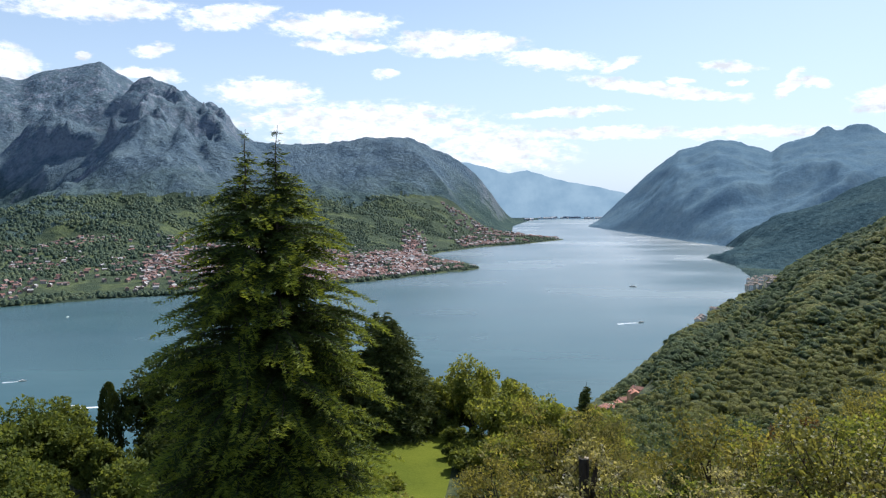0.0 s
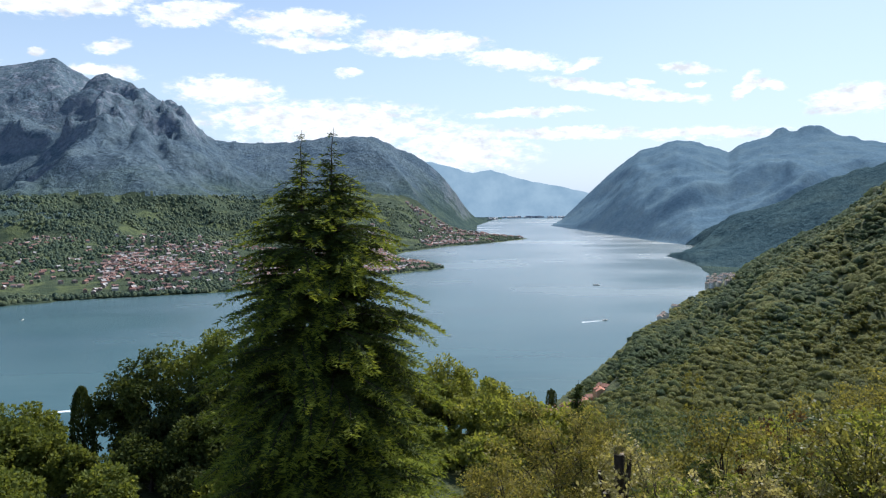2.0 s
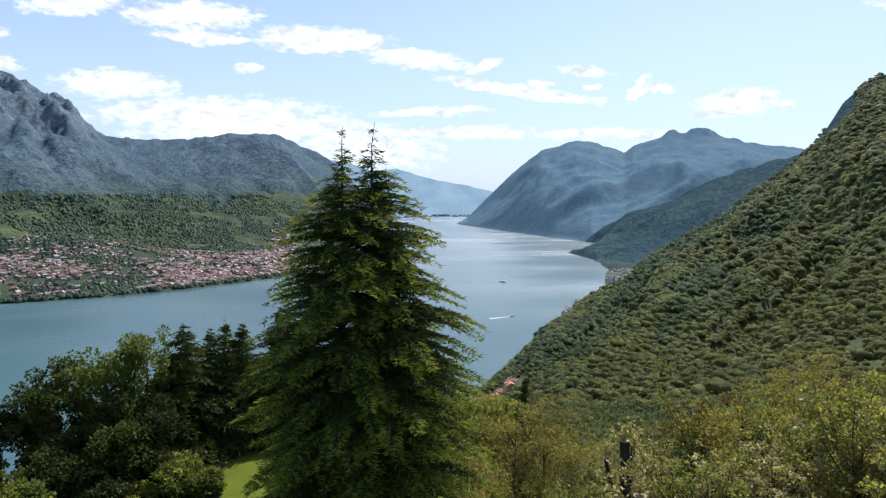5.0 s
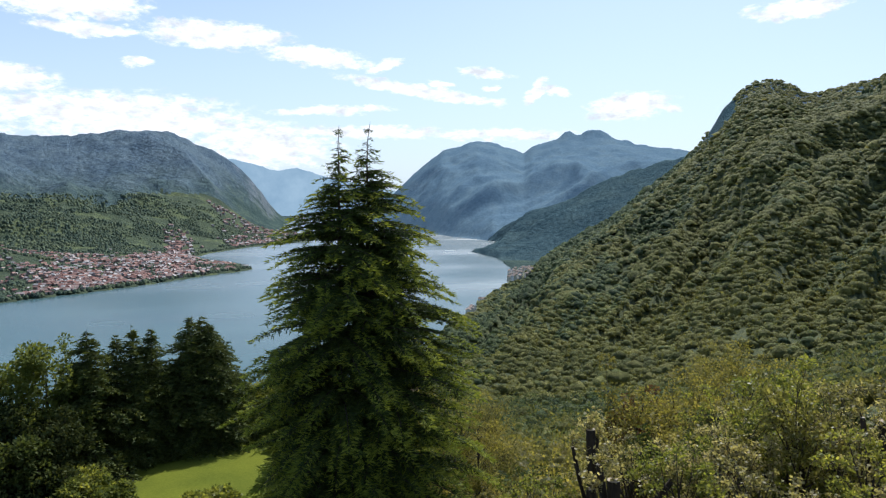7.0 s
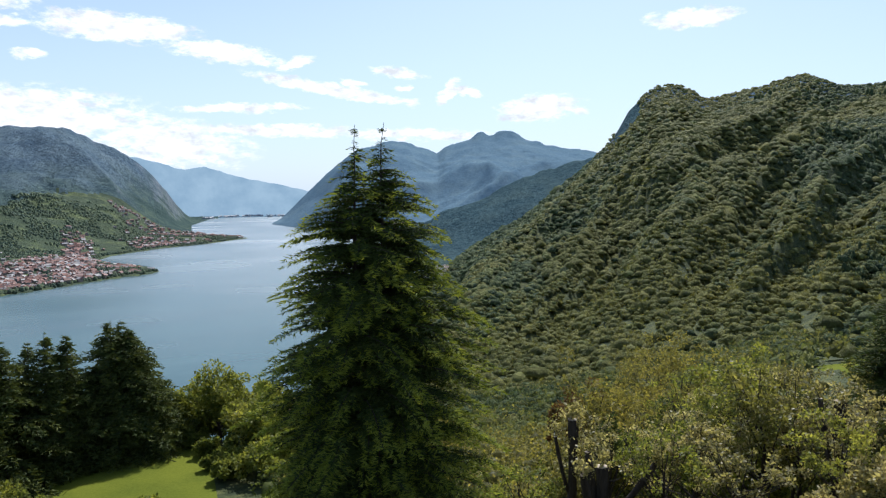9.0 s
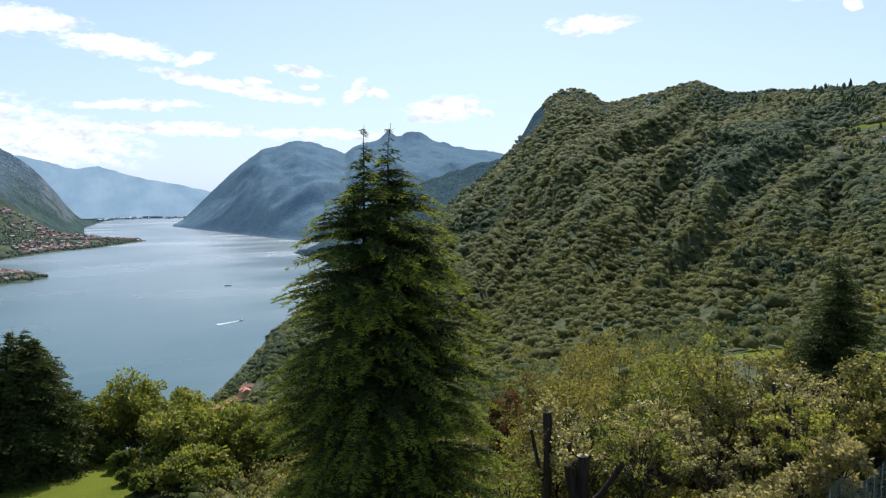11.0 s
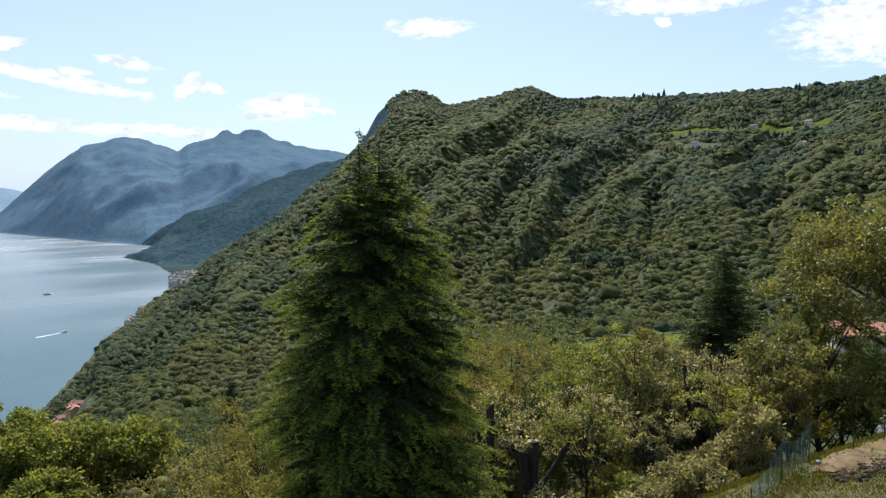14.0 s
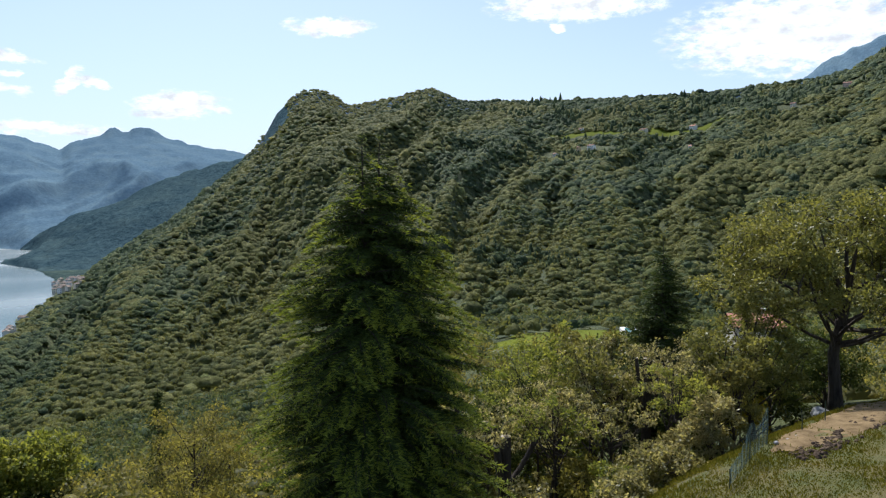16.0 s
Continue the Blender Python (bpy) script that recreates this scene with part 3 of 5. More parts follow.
qx, qy = to_xy(qa, qr)
qe = shore_distance(qx, qy, EAST)
kind = np.where((qr < 55) & (qy < 15.2 - 0.17 * qx + 0.4 * np.sin(qx)), 0, 1)
kind = np.where((qr > 108) & (qr < 146) & (qa > -4.5) & (qa < 4.6), 2, kind)
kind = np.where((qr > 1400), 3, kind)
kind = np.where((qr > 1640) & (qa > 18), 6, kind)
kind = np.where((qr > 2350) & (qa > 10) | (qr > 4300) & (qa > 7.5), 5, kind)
kind = np.where(((qx - 108) / 22) ** 2 + ((qy - 67) / 13) ** 2 < 1 + 0.4 * grid_noise(qx / 8, qy / 8, 9), 2, kind)
kind = np.where(strip(qa, qr), 2, kind)
kind = np.where((np.abs(qa - 38.7) < 1.0) & (qr > 1380) & (qr < 1620), 6, kind)
kind = np.where((qe > -40) & (gz[:-1].ravel() < 150) & (qr < 3000) & (qe < 760 + 300 * fbm(qx / 400, qy / 400, 3, 7)), 4, kind)
verts = np.r_[np.stack([gx.ravel(), gy.ravel(), gz.ravel()], 1), [[CX, CY, 152.0]]]
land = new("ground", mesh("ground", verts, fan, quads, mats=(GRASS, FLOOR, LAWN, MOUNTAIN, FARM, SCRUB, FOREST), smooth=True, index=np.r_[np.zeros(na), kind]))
tagged(land, "wooded slopes, grassy terraces and limestone mountains round the lake", "ground", kind="structure")

ang = np.linspace(0, 2 * np.pi, 97)[:-1]
lake = new("water", mesh("water", np.r_[np.stack([4950 * np.sin(ang) + CX, 4950 * np.cos(ang) + CY, 0 * ang], 1), [[CX, CY, 0]]], np.stack([np.full(96, 96), (np.arange(96) + 1) % 96, np.arange(96)], 1), mats=(WATER,)))
tagged(lake, "calm blue-grey lake water reflecting a bright sky", "lake", kind="structure")

# the pale range beyond the end of the lake, in the distance
ba = np.linspace(-6, 22, 160)
bz = np.interp(ba, (-6, 2, 3, 5.3, 7, 9.7, 11.8, 12.9, 14, 16, 22), (380, 370, 342, 303, 314, 238, 208, 190, 172, 150, 150)) + 5 * fbm(ba * 1.3, ba * 0, 5, 41)
rows_b = []
for u in np.linspace(0, 1, 14):
    bx, by = to_xy(ba + 0.25 * fbm(ba * 0.8, ba * 0 + 3 * u, 3, 51), 4800 + 110 * u)
    rows_b.append(np.stack([bx, by, bz * u ** 0.8 + (6 * fbm(ba * 1.1, ba * 0 + 4 * u, 4, 43) if u < 1 else 0)], 1))
bi = (np.arange(13)[:, None] * 160 + np.arange(159)[None])
# emission stands in for haze: the whole range glows a pale blue
k = Mat("haze_glow")
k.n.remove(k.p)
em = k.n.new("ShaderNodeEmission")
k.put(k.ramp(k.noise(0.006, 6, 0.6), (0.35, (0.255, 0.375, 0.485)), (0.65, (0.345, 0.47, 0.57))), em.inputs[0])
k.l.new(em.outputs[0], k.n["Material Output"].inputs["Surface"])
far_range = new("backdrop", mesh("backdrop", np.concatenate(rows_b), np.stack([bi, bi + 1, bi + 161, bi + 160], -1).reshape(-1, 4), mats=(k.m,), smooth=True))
tagged(far_range, "mountain range beyond the lake, glowing pale blue in place of haze", "mountains", kind="structure")

# ---------------------------------------------------------------- trees


def conifer(name, label, x, y, z, tops, high, spread, rng, sprig=0.17, dense=1.0, needle=NEEDLE, bushy=0.75, droop=0.12, hang=0.25, full=0.0, tips=None, category="conifer tree", lean=0.0, first=0.06, twigs=1.0, gap=0.13, needle_wide=0.2, ring=(3, 6), skew=0.0, vary=(0.62, 1.15), lift=(0.15, 0.5)):
    """A conifer with one or more leaders (dx, dy, height each), whorls of drooping boughs and sprays of needles."""
    ob = thing(name, label, category, (x, y, z))
    wood = Bag()
    C, A, S, G = [], [], [], []
    for dx, dy, hh in tops:
        n = 26
        s = np.linspace(0, 1, n)
        path = np.stack([dx * np.minimum(1, s * 2.2) + lean * s * s, dy * np.minimum(1, s * 2.2), hh * s], 1) + rng.normal(size=(n, 3)) * 0.012 * hh / 15
        path[:, 0] += 0.004 * hh * np.clip((s - 0.94) / 0.06, 0, 1) ** 2
        wood.add(*tube(path, 0.022 * hh / len(tops) ** 0.5 * (1 - s) ** 1.05 + 0.005, 8))
        zz = hh * np.linspace(first, 0.992, max(6, int((1 - first) * hh / gap)))
        for level in zz:
            for _ in range(rng.integers(*ring) if hh - level > 0.09 * hh else (3 if hh - level > 0.05 * hh else 2)):
                h = min(level + rng.uniform(-1, 1) * gap * 0.8, hh * 0.995)
                d = hh - h
                th = rng.uniform(0, 2 * np.pi)
                out = np.array([np.cos(th), np.sin(th), 0])
                away = np.array([dx, dy, 0])
                if len(tops) > 1 and d > 1.0 and out @ away < -0.1 * np.linalg.norm(away) and rng.random() < 0.5:
                    continue
                body = full * (1 - math.exp(-d / 4.3)) if full else spread * d ** bushy
                reach = body * min(1, 0.3 + 0.7 * d / (0.18 * hh)) * rng.uniform(*vary) * (1 + 0.1 * np.sin(3 * th + d * 1.7) + skew * np.cos(th))
                if d < 0.05 * hh:
                    reach = max(0.6 * reach, rng.uniform(0.05, 0.13))
                if reach < 0.05 or (d < 0.035 * hh and sprig > 0.25):
                    continue
                m = max(4, int(reach / 0.10 / max(sprig / 0.20, 0.6)))
                u = np.linspace(0.0, 1, m)
                rise = rng.uniform(*lift) + 1.0 * max(0.0, 1 - d / (0.09 * hh))
                base = np.array([np.interp(h, path[:, 2], path[:, 0]), np.interp(h, path[:, 2], path[:, 1]), h])
                bend = rng.normal() * 0.18
                side = np.array([-out[1], out[0], 0])
                line = base + out * (u * reach)[:, None] + side * (bend * u * u * reach)[:, None] + np.array([0, 0, 1.0]) * (reach * (rise * u - (rise + droop) * u ** 2.2))[:, None]
                wood.add(*tube(line[:: max(1, m // 5)] if m > 6 else line, np.linspace(0.012 * reach ** 0.8 + 0.006, 0.004, len(line[:: max(1, m // 5)] if m > 6 else line)), 4))
                # twigs on both sides, shorter towards the tip, hanging
                k0 = int(m * 0.08)
                for q in range(k0, m):
                    tw = (0.07 + 0.30 * reach * (1 - 0.88 * u[q])) * rng.uniform(0.5, 1.15, 2) * twigs
                    tw = np.minimum(tw, 0.5 * max(1, sprig / 0.16))
                    for sgn, t in zip((-1, 1), tw):
                        cnt = max(2, int(t / (0.075 * sprig / 0.17) * dense * (0.45 if d < 0.05 * hh else 1)))
                        v = rng.uniform(0.05, 1.0, cnt)
                        fwd = out * rng.uniform(0.5, 0.9) + side * sgn
                        fwd = fwd / np.linalg.norm(fwd)
                        pts = line[q] + fwd * (v * t)[:, None] + np.array([0, 0, -1.0]) * (hang * t * v ** 1.8)[:, None] + rng.normal(size=(cnt, 3)) * 0.02 * sprig / 0.17
                        C.append(pts)
                        A.append(fwd + rng.normal(size=(cnt, 3)) * 0.32 + np.array([0, 0, -0.3 * hang]) * (0.4 + v)[:, None])
                        G.append((u[q] + 0.35 * v + rng.normal(size=cnt) * 0.08 > 0.95).astype(int))
                        S.append(np.full(cnt, sprig * (0.55 if d < 0.05 * hh else 1)) * rng.uniform(0.6, 1.25, cnt))
    C, A, S = np.concatenate(C), np.concatenate(A), np.concatenate(S)
    gv, gf = spikes(rng, C, A, S, S * needle_wide)
    part("trunk", wood.mesh("trunk", BARK), ob, "brown-grey trunk and boughs")
    part("crown", mesh("crown", gv, gf, mats=(needle, tips or needle), index=np.concatenate(G)), ob, "layered drooping sprays of green needles")
    return ob


def leafy(name, label, x, y, z, high, wide, rng, leaf=0.16, leaves=14000, mat=LEAF_MID, trunk=0.16, bole=0.25, stems=1, clumps=46, category="tree", gaps=0.0, squash=1.0, twiggy=0, puff=(0.16, 0.34)):
    """A broadleaf tree or bush: stems, limbs that fork towards clumps, and leaves round each clump."""
    ob = thing(name, label, category, (x, y, z))
    wood, green = Bag(), Bag()
    mid = high * (bole + (1 - bole) * 0.52)
    ry = high * (1 - bole) * 0.5
    th, ph = rng.uniform(0, 2 * np.pi, clumps), np.arccos(rng.uniform(-0.75, 1, clumps))
    rad = rng.uniform(0.35, 1.0, clumps) ** 0.5
    bulge = 1 + 0.28 * np.sin(2 * th + rng.uniform(0, 6)) * np.sin(ph) + rng.normal(size=clumps) * 0.13
    ctr = np.stack([wide * rad * bulge * np.sin(ph) * np.cos(th), wide * rad * bulge * np.sin(ph) * np.sin(th) * squash, mid + ry * rad * bulge * np.cos(ph)], 1)
    size = wide * rng.uniform(*puff, clumps)
    for s in range(stems):
        a = rng.uniform(0, 2 * np.pi)
        off = np.array([np.cos(a), np.sin(a), 0]) * (0 if stems == 1 else wide * 0.25)
        top = off * 1.6 + np.array([rng.normal() * wide * 0.08, rng.normal() * wide * 0.08, high * 0.86])
        n = 7
        u = np.linspace(0, 1, n)
        path = off * 0.4 * (1 - u)[:, None] + top * u[:, None] + rng.normal(size=(n, 3)) * trunk * 0.7
        path[0] = off * 0.4 - np.array([0, 0, 0.35])
        wood.add(*tube(path, trunk / stems ** 0.5 * (1 - 0.86 * u) * np.where(u < 0.05, 1.35, 1), 8))
        for c in range(s, clumps, stems):
            h = np.clip((ctr[c, 2] / high) - rng.uniform(0.18, 0.4), bole * rng.uniform(0.75, 1.5), 0.85)
            st = np.array([np.interp(h, u, path[:, k]) for k in range(3)])
            if c >= 22:      # outer sprays fork from the nearest main limb
                st = ctr[np.argmin(((ctr[:22] - ctr[c]) ** 2).sum(1))]
            m = (st + ctr[c]) / 2 + rng.normal(size=3) * 0.08 * wide - np.array([0, 0, 0.05 * high])
            v = np.linspace(0, 1, 5)[:, None]
            wood.add(*tube((1 - v) ** 2 * st + 2 * v * (1 - v) * m + v * v * ctr[c], np.linspace(trunk * (0.3 if c < 22 else 0.08), trunk * (0.08 if c < 22 else 0.03), 5), 5))
            for _ in range(twiggy):
                e = ctr[c] + np.clip(rng.normal(size=3), -1, 1) * size[c] * 1.2
                wood.add(*tube(np.stack([ctr[c], (ctr[c] + e) / 2 + rng.normal(size=3) * 0.1 * size[c], e]), [trunk * 0.07, trunk * 0.05, trunk * 0.02], 3))
    w = size ** 2
    pick = rng.choice(clumps, leaves, p=w / w.sum())
    d = rng.normal(size=(leaves, 3))
    d /= np.linalg.norm(d, axis=1)[:, None]
    rr = rng.uniform(0.35 + 0.3 * (1 - gaps), 1.08, leaves)[:, None]
    pos = ctr[pick] + d * rr * size[pick][:, None] * np.array([1.1, 1.1, 0.8])
    pos = pos[pos[:, 2] > 0.02 * high]
    d = d[: len(pos)]
    along = d * 0.7 + rng.normal(size=pos.shape) * 0.6 + np.array([0, 0, -0.15])
    L = leaf * rng.uniform(0.6, 1.35, len(pos))
    green.add(*blades(rng, pos, along, L, L * 0.62, 0.9))
    part("trunk", wood.mesh("trunk", BARK), ob, "grey-brown trunk and forking limbs")
    part("crown", green.mesh("crown", mat), ob)
    return ob


def cypress(x, y, z, high, wide, rng, n=5200, leaf=0.5):
    ob = thing("cypress", "tall narrow dark-green cypress on the slope", "cypress", (x, y, z))
    s = np.linspace(0, 1, 8)
    part("trunk", mesh("trunk", *tube(np.stack([0 * s, 0 * s, s * high * 0.9 - 0.3], 1), 0.25 * (1 - 0.9 * s), 7), mats=(BARK,)), ob)
    h = rng.uniform(0.02, 1, n) ** 0.9
    th = rng.uniform(0, 2 * np.pi, n)
    prof = np.interp(h, (0, 0.08, 0.3, 0.6, 0.85, 0.95, 1), (0.5, 0.8, 1, 0.92, 0.6, 0.36, 0.05))
    r = wide * prof * rng.uniform(0.75, 1.08, n) * (1 + 0.14 * np.sin(5 * th + 9 * h))
    pos = np.stack([r * np.cos(th), r * np.sin(th), h * high], 1)
    along = np.stack([np.cos(th) * 0.35, np.sin(th) * 0.35, np.ones(n)], 1) + rng.normal(size=(n, 3)) * 0.2
    L = leaf * rng.uniform(0.6, 1.5, n)
    part("crown", mesh("crown", *blades(rng, pos, along, L, L * 0.4, 0.9), mats=(NEEDLE_DARK,)), ob, "dense upright dark foliage")
    return ob


def rnd(seed):
    return np.random.default_rng(seed)


# the great twin-topped cedar in front
GZ = ground_at(-4.9, 19.35)
conifer("cedar_tree", "large cedar with twin leaders and drooping yellow-green needle sprays", -4.9, 19.35, GZ, [(0.40, 0.04, 158.85 - GZ), (-0.42, -0.05, 158.75 - GZ)], 15, 0.66, rnd(4), sprig=0.15, dense=2.6, full=3.5, hang=0.34, droop=0.10, tips=NEEDLE_TIP, category="cedar tree", gap=0.14, ring=(5, 8), needle_wide=0.24, twigs=0.74, skew=0.09, vary=(0.78, 1.08), lift=(0.12, 0.42))

# dark cedars round the lawn below
FAR_CEDAR = dict(sprig=0.66, dense=1.25, needle=NEEDLE_DARK, bushy=0.85, droop=0.12, gap=0.46, tips=NEEDLE_DARK, category="cedar tree", twigs=1.5, needle_wide=0.34, ring=(6, 9), vary=(0.78, 1.1), lift=(0.05, 0.3), first=0.02)
for n, (x, y, top, spread, seed, tops) in enumerate(((-26.1, 117, 137.2, 0.80, 11, [(0, 0, 1.0)]), (-21.0, 120.5, 137.0, 0.58, 12, [(0.6, 0, 1.0), (-1.6, 0.3, 0.93)]), (-17.6, 121.5, 136.0, 0.6, 13, [(0, 0, 1.0)]),
                                                  (-11.0, 125.2, 137.4, 0.9, 14, [(-0.5, 0, 1.0), (1.1, 0.3, 0.98), (2.0, -0.3, 0.93)]))):
    g = ground_at(x, y)
    conifer("dark_cedar", "dark green cedar with flat tiered boughs beside the lawn", x, y, g, [(a, b, c * (top - g)) for a, b, c in tops], 20, spread, rnd(seed), **FAR_CEDAR)
cypress(-51.8, 108.9, ground_at(-51.8, 108.9), 127.6 - ground_at(-51.8, 108.9), 1.75, rnd(20))

# broadleaf trees along the edge of the bench, and bushes on the slope under it
def stand(kind_label, mat, spots, **kw):
    """Broadleaf trees of one look: place, height of the top above the lake, half-width, seed."""
    for x, y, top, wide, seed in spots:
        g = ground_at(x, y)
        leafy("broadleaf_tree" if top - g > 4 else "bush", kind_label, x, y, g, max(top - g, 1.2), wide, rnd(seed), mat=mat, category="tree" if top - g > 4 else "bush", **kw)


FAR_LEAF = dict(leaf=0.52, leaves=7600, trunk=0.3, bole=0.12, clumps=60)
stand("tall green broadleaf tree at the edge of the bench", LEAF_GREEN, [(-31, 115, 135.4, 5.4, 31), (-37, 114, 134.4, 5.6, 32)], **FAR_LEAF)
stand("broadleaf tree with shade-dark leaves above the lake", LEAF_SHADE, [(-43.5, 113, 131.6, 5.0, 33), (-47, 112, 129.0, 4.2, 34), (-33, 104, 125.0, 4.6, 35), (-39, 101, 121.5, 4.5, 36)], **FAR_LEAF)
stand("dense broadleaf tree with shade-dark leaves below the dark cedars", LEAF_DEEP_SHADE, [(-29, 109, 126.5, 4.0, 191), (-34.5, 110, 127.5, 4.4, 192), (-37, 106, 124.0, 4.2, 193), (-28.5, 104, 121.5, 3.4, 194), (-42, 106, 122.5, 4.2, 195), (-33, 98, 119.0, 3.6, 196)], leaf=0.5, leaves=7000, trunk=0.3, bole=0.05, clumps=70)
stand("green broadleaf tree on the lower slope", LEAF_GREEN, [(-47, 80, 125.6, 3.8, 41), (-56, 84, 126.6, 4.6, 42), (-38.5, 84, 124.0, 3.6, 43), (-52, 70, 126.0, 4.0, 44), (-64, 102, 126.0, 4.6, 45), (-43, 70, 123.0, 3.4, 46), (-59, 100, 125.2, 4.4, 47), (-55, 102, 124.2, 3.8, 37), (-49.5, 100, 121.2, 3.0, 38), (-58, 108, 125, 4.0, 39)], **FAR_LEAF)
stand("bright green young tree beside the cypress", LEAF_FRESH, [(-45.4, 107.5, 120.6, 1.9, 48), (-25, 104, 119.6, 3.0, 49), (-30, 98, 118.0, 3.2, 50), (-9, 96, 117.5, 2.4, 52)], leaf=0.5, leaves=3000, trunk=0.14, bole=0.1, clumps=34)
stand("green broadleaf tree beside the lawn", LEAF_FRESH, [(5, 126, 126.6, 4.6, 53), (12.5, 122, 124.6, 4.0, 54), (10, 112, 124.6, 5.0, 55), (16.5, 108, 124.8, 4.8, 56), (22, 104, 125.0, 4.6, 57), (9, 101, 121.5, 4.2, 58), (-1.0, 132, 121.5, 3.0, 59), (3.0, 134, 122, 3.2, 29), (7.5, 135, 122, 3.2, 30)], **FAR_LEAF)
stand("low green bush closing the end of the lawn", LEAF_GREEN, [(2, 129, 119.3, 2.3, 25), (6.2, 130, 119.4, 2.5, 26), (-2.0, 129.6, 119.0, 1.9, 27), (9.5, 127, 119.2, 2.3, 28), (-24.5, 100.5, 120.2, 2.8, 18), (-29.5, 104, 121.0, 3.0, 17), (-20.5, 99.0, 119.0, 2.0, 16), (2.8, 104, 118.6, 1.7, 151), (2.4, 110, 118.4, 1.7, 152), (1.7, 116, 118.2, 1.6, 153), (0.8, 121, 118.0, 1.5, 154), (4.5, 107, 119, 1.8, 155), (4.2, 114, 119, 1.8, 156), (-6.4, 124.6, 119.6, 2.0, 22), (-3.6, 123.8, 118.8, 1.6, 23), (-0.6, 124, 118.4, 1.4, 24)], leaf=0.5, leaves=2200, trunk=0.1, bole=0.02, clumps=26)
stand("tawny bush at the foot of the dark cedar", LEAF_RUST, [(-4.8, 126.5, 119.8, 1.5, 60)], leaf=0.4, leaves=1600, trunk=0.1, bole=0.05, clumps=20)

MID_LEAF = dict(leaf=0.16, leaves=9000, trunk=0.14, bole=0.12, clumps=90, gaps=0.7, puff=(0.11, 0.24), twiggy=1)
stand("leafy ash with airy bright green crown", LEAF_FRESH, [(14.8, 24.2, 149.0, 2.1, 61), (17.6, 27.5, 148.4, 2.4, 62)], **MID_LEAF)
stand("feathery yellow-green tree on the slope", LEAF_YELLOW, [(12, 31, 147.2, 2.6, 63), (7.7, 47.6, 142.4, 3.4, 64), (3, 41, 141.0, 3.0, 65), (18, 36, 145.8, 3.0, 66), (26, 40, 146.0, 3.4, 67), (-4, 36, 140.6, 2.8, 68)], **MID_LEAF)
stand("green bushy tree on the slope", LEAF_MID, [(8, 26.5, 145.6, 2.3, 69), (1.2, 27, 143.8, 2.4, 70), (22, 30, 147.0, 2.8, 71), (-9, 30, 141.5, 2.6, 72), (12, 54, 140.0, 3.2, 73), (-14, 40, 138.5, 3.2, 74), (30, 48, 144.6, 3.6, 75)], **MID_LEAF)
stand("green tree at the lower edge of the meadow", LEAF_MID, [(68, 52, 137.6, 3.0, 181), (75, 46.5, 137.0, 2.4, 182), (80, 58, 136.2, 2.2, 183)], leaf=0.4, leaves=3600, trunk=0.2, bole=0.1, clumps=60)
stand("rust-brown leafed bush on the slope", LEAF_RUST, [(26.7, 51.5, 140.0, 2.2, 76), (23.6, 50.6, 139.2, 1.5, 77)], leaf=0.24, leaves=4200, trunk=0.08, bole=0.05, clumps=30)

# woods: crowns of leaf clumps over the slope and the hill
rng = rnd(5)


def heads(az, r, rad, tall, sit, rng, sides=6, levels=((1.0, -0.35), (0.95, 0.28), (0.58, 0.78))):
    """Rounded tree crowns, each an uneven lobed dome of a few rings."""
    n, m = len(az), len(levels)
    x, y = to_xy(az, r)
    ctr = np.stack([x, y, height(az, r) + rad * sit], 1)
    th0, lobe = rng.uniform(0, 6.28, (n, 1)), rng.uniform(0, 6.28, (n, 1))
    v = np.zeros((n, m * sides + 1, 3))
    for q, (wide, up) in enumerate(levels):
        th = th0 + (np.arange(sides)[None] + 0.5 * (q % 2)) * 2 * np.pi / sides
        k = wide * (1 + 0.16 * np.sin(2 * th + lobe) + rng.normal(size=(n, sides)) * 0.13)
        v[:, q * sides:(q + 1) * sides] = np.stack([k * np.cos(th), k * np.sin(th), (up + rng.normal(size=(n, sides)) * 0.12) * tall[:, None]], 2)
    v[:, -1] = np.stack([rng.normal(size=n) * 0.14, rng.normal(size=n) * 0.14, rng.uniform(0.88, 1.12, n) * tall], 1)
    v = ctr[:, None] + v * rad[:, None, None]
    i, j = np.arange(sides), (np.arange(sides) + 1) % sides
    f = []
    for q in range(m - 1):
        a, b, c, d = q * sides + i, q * sides + j, (q + 1) * sides + i, (q + 1) * sides + j
        f += [np.stack([a, b, c], 1), np.stack([b, d, c], 1)] if q % 2 == 0 else [np.stack([a, b, d], 1), np.stack([a, d, c], 1)]
    f.append(np.stack([(m - 1) * sides + i, (m - 1) * sides + j, np.full(sides, m * sides)], 1))
    f = np.concatenate(f)
    return v.reshape(-1, 3), (np.arange(n)[:, None, None] * (m * sides + 1) + f[None]).reshape(-1, 3), len(f)


LOBED = ((0.85, -0.55), (1.05, -0.05), (0.95, 0.42), (0.55, 0.85))


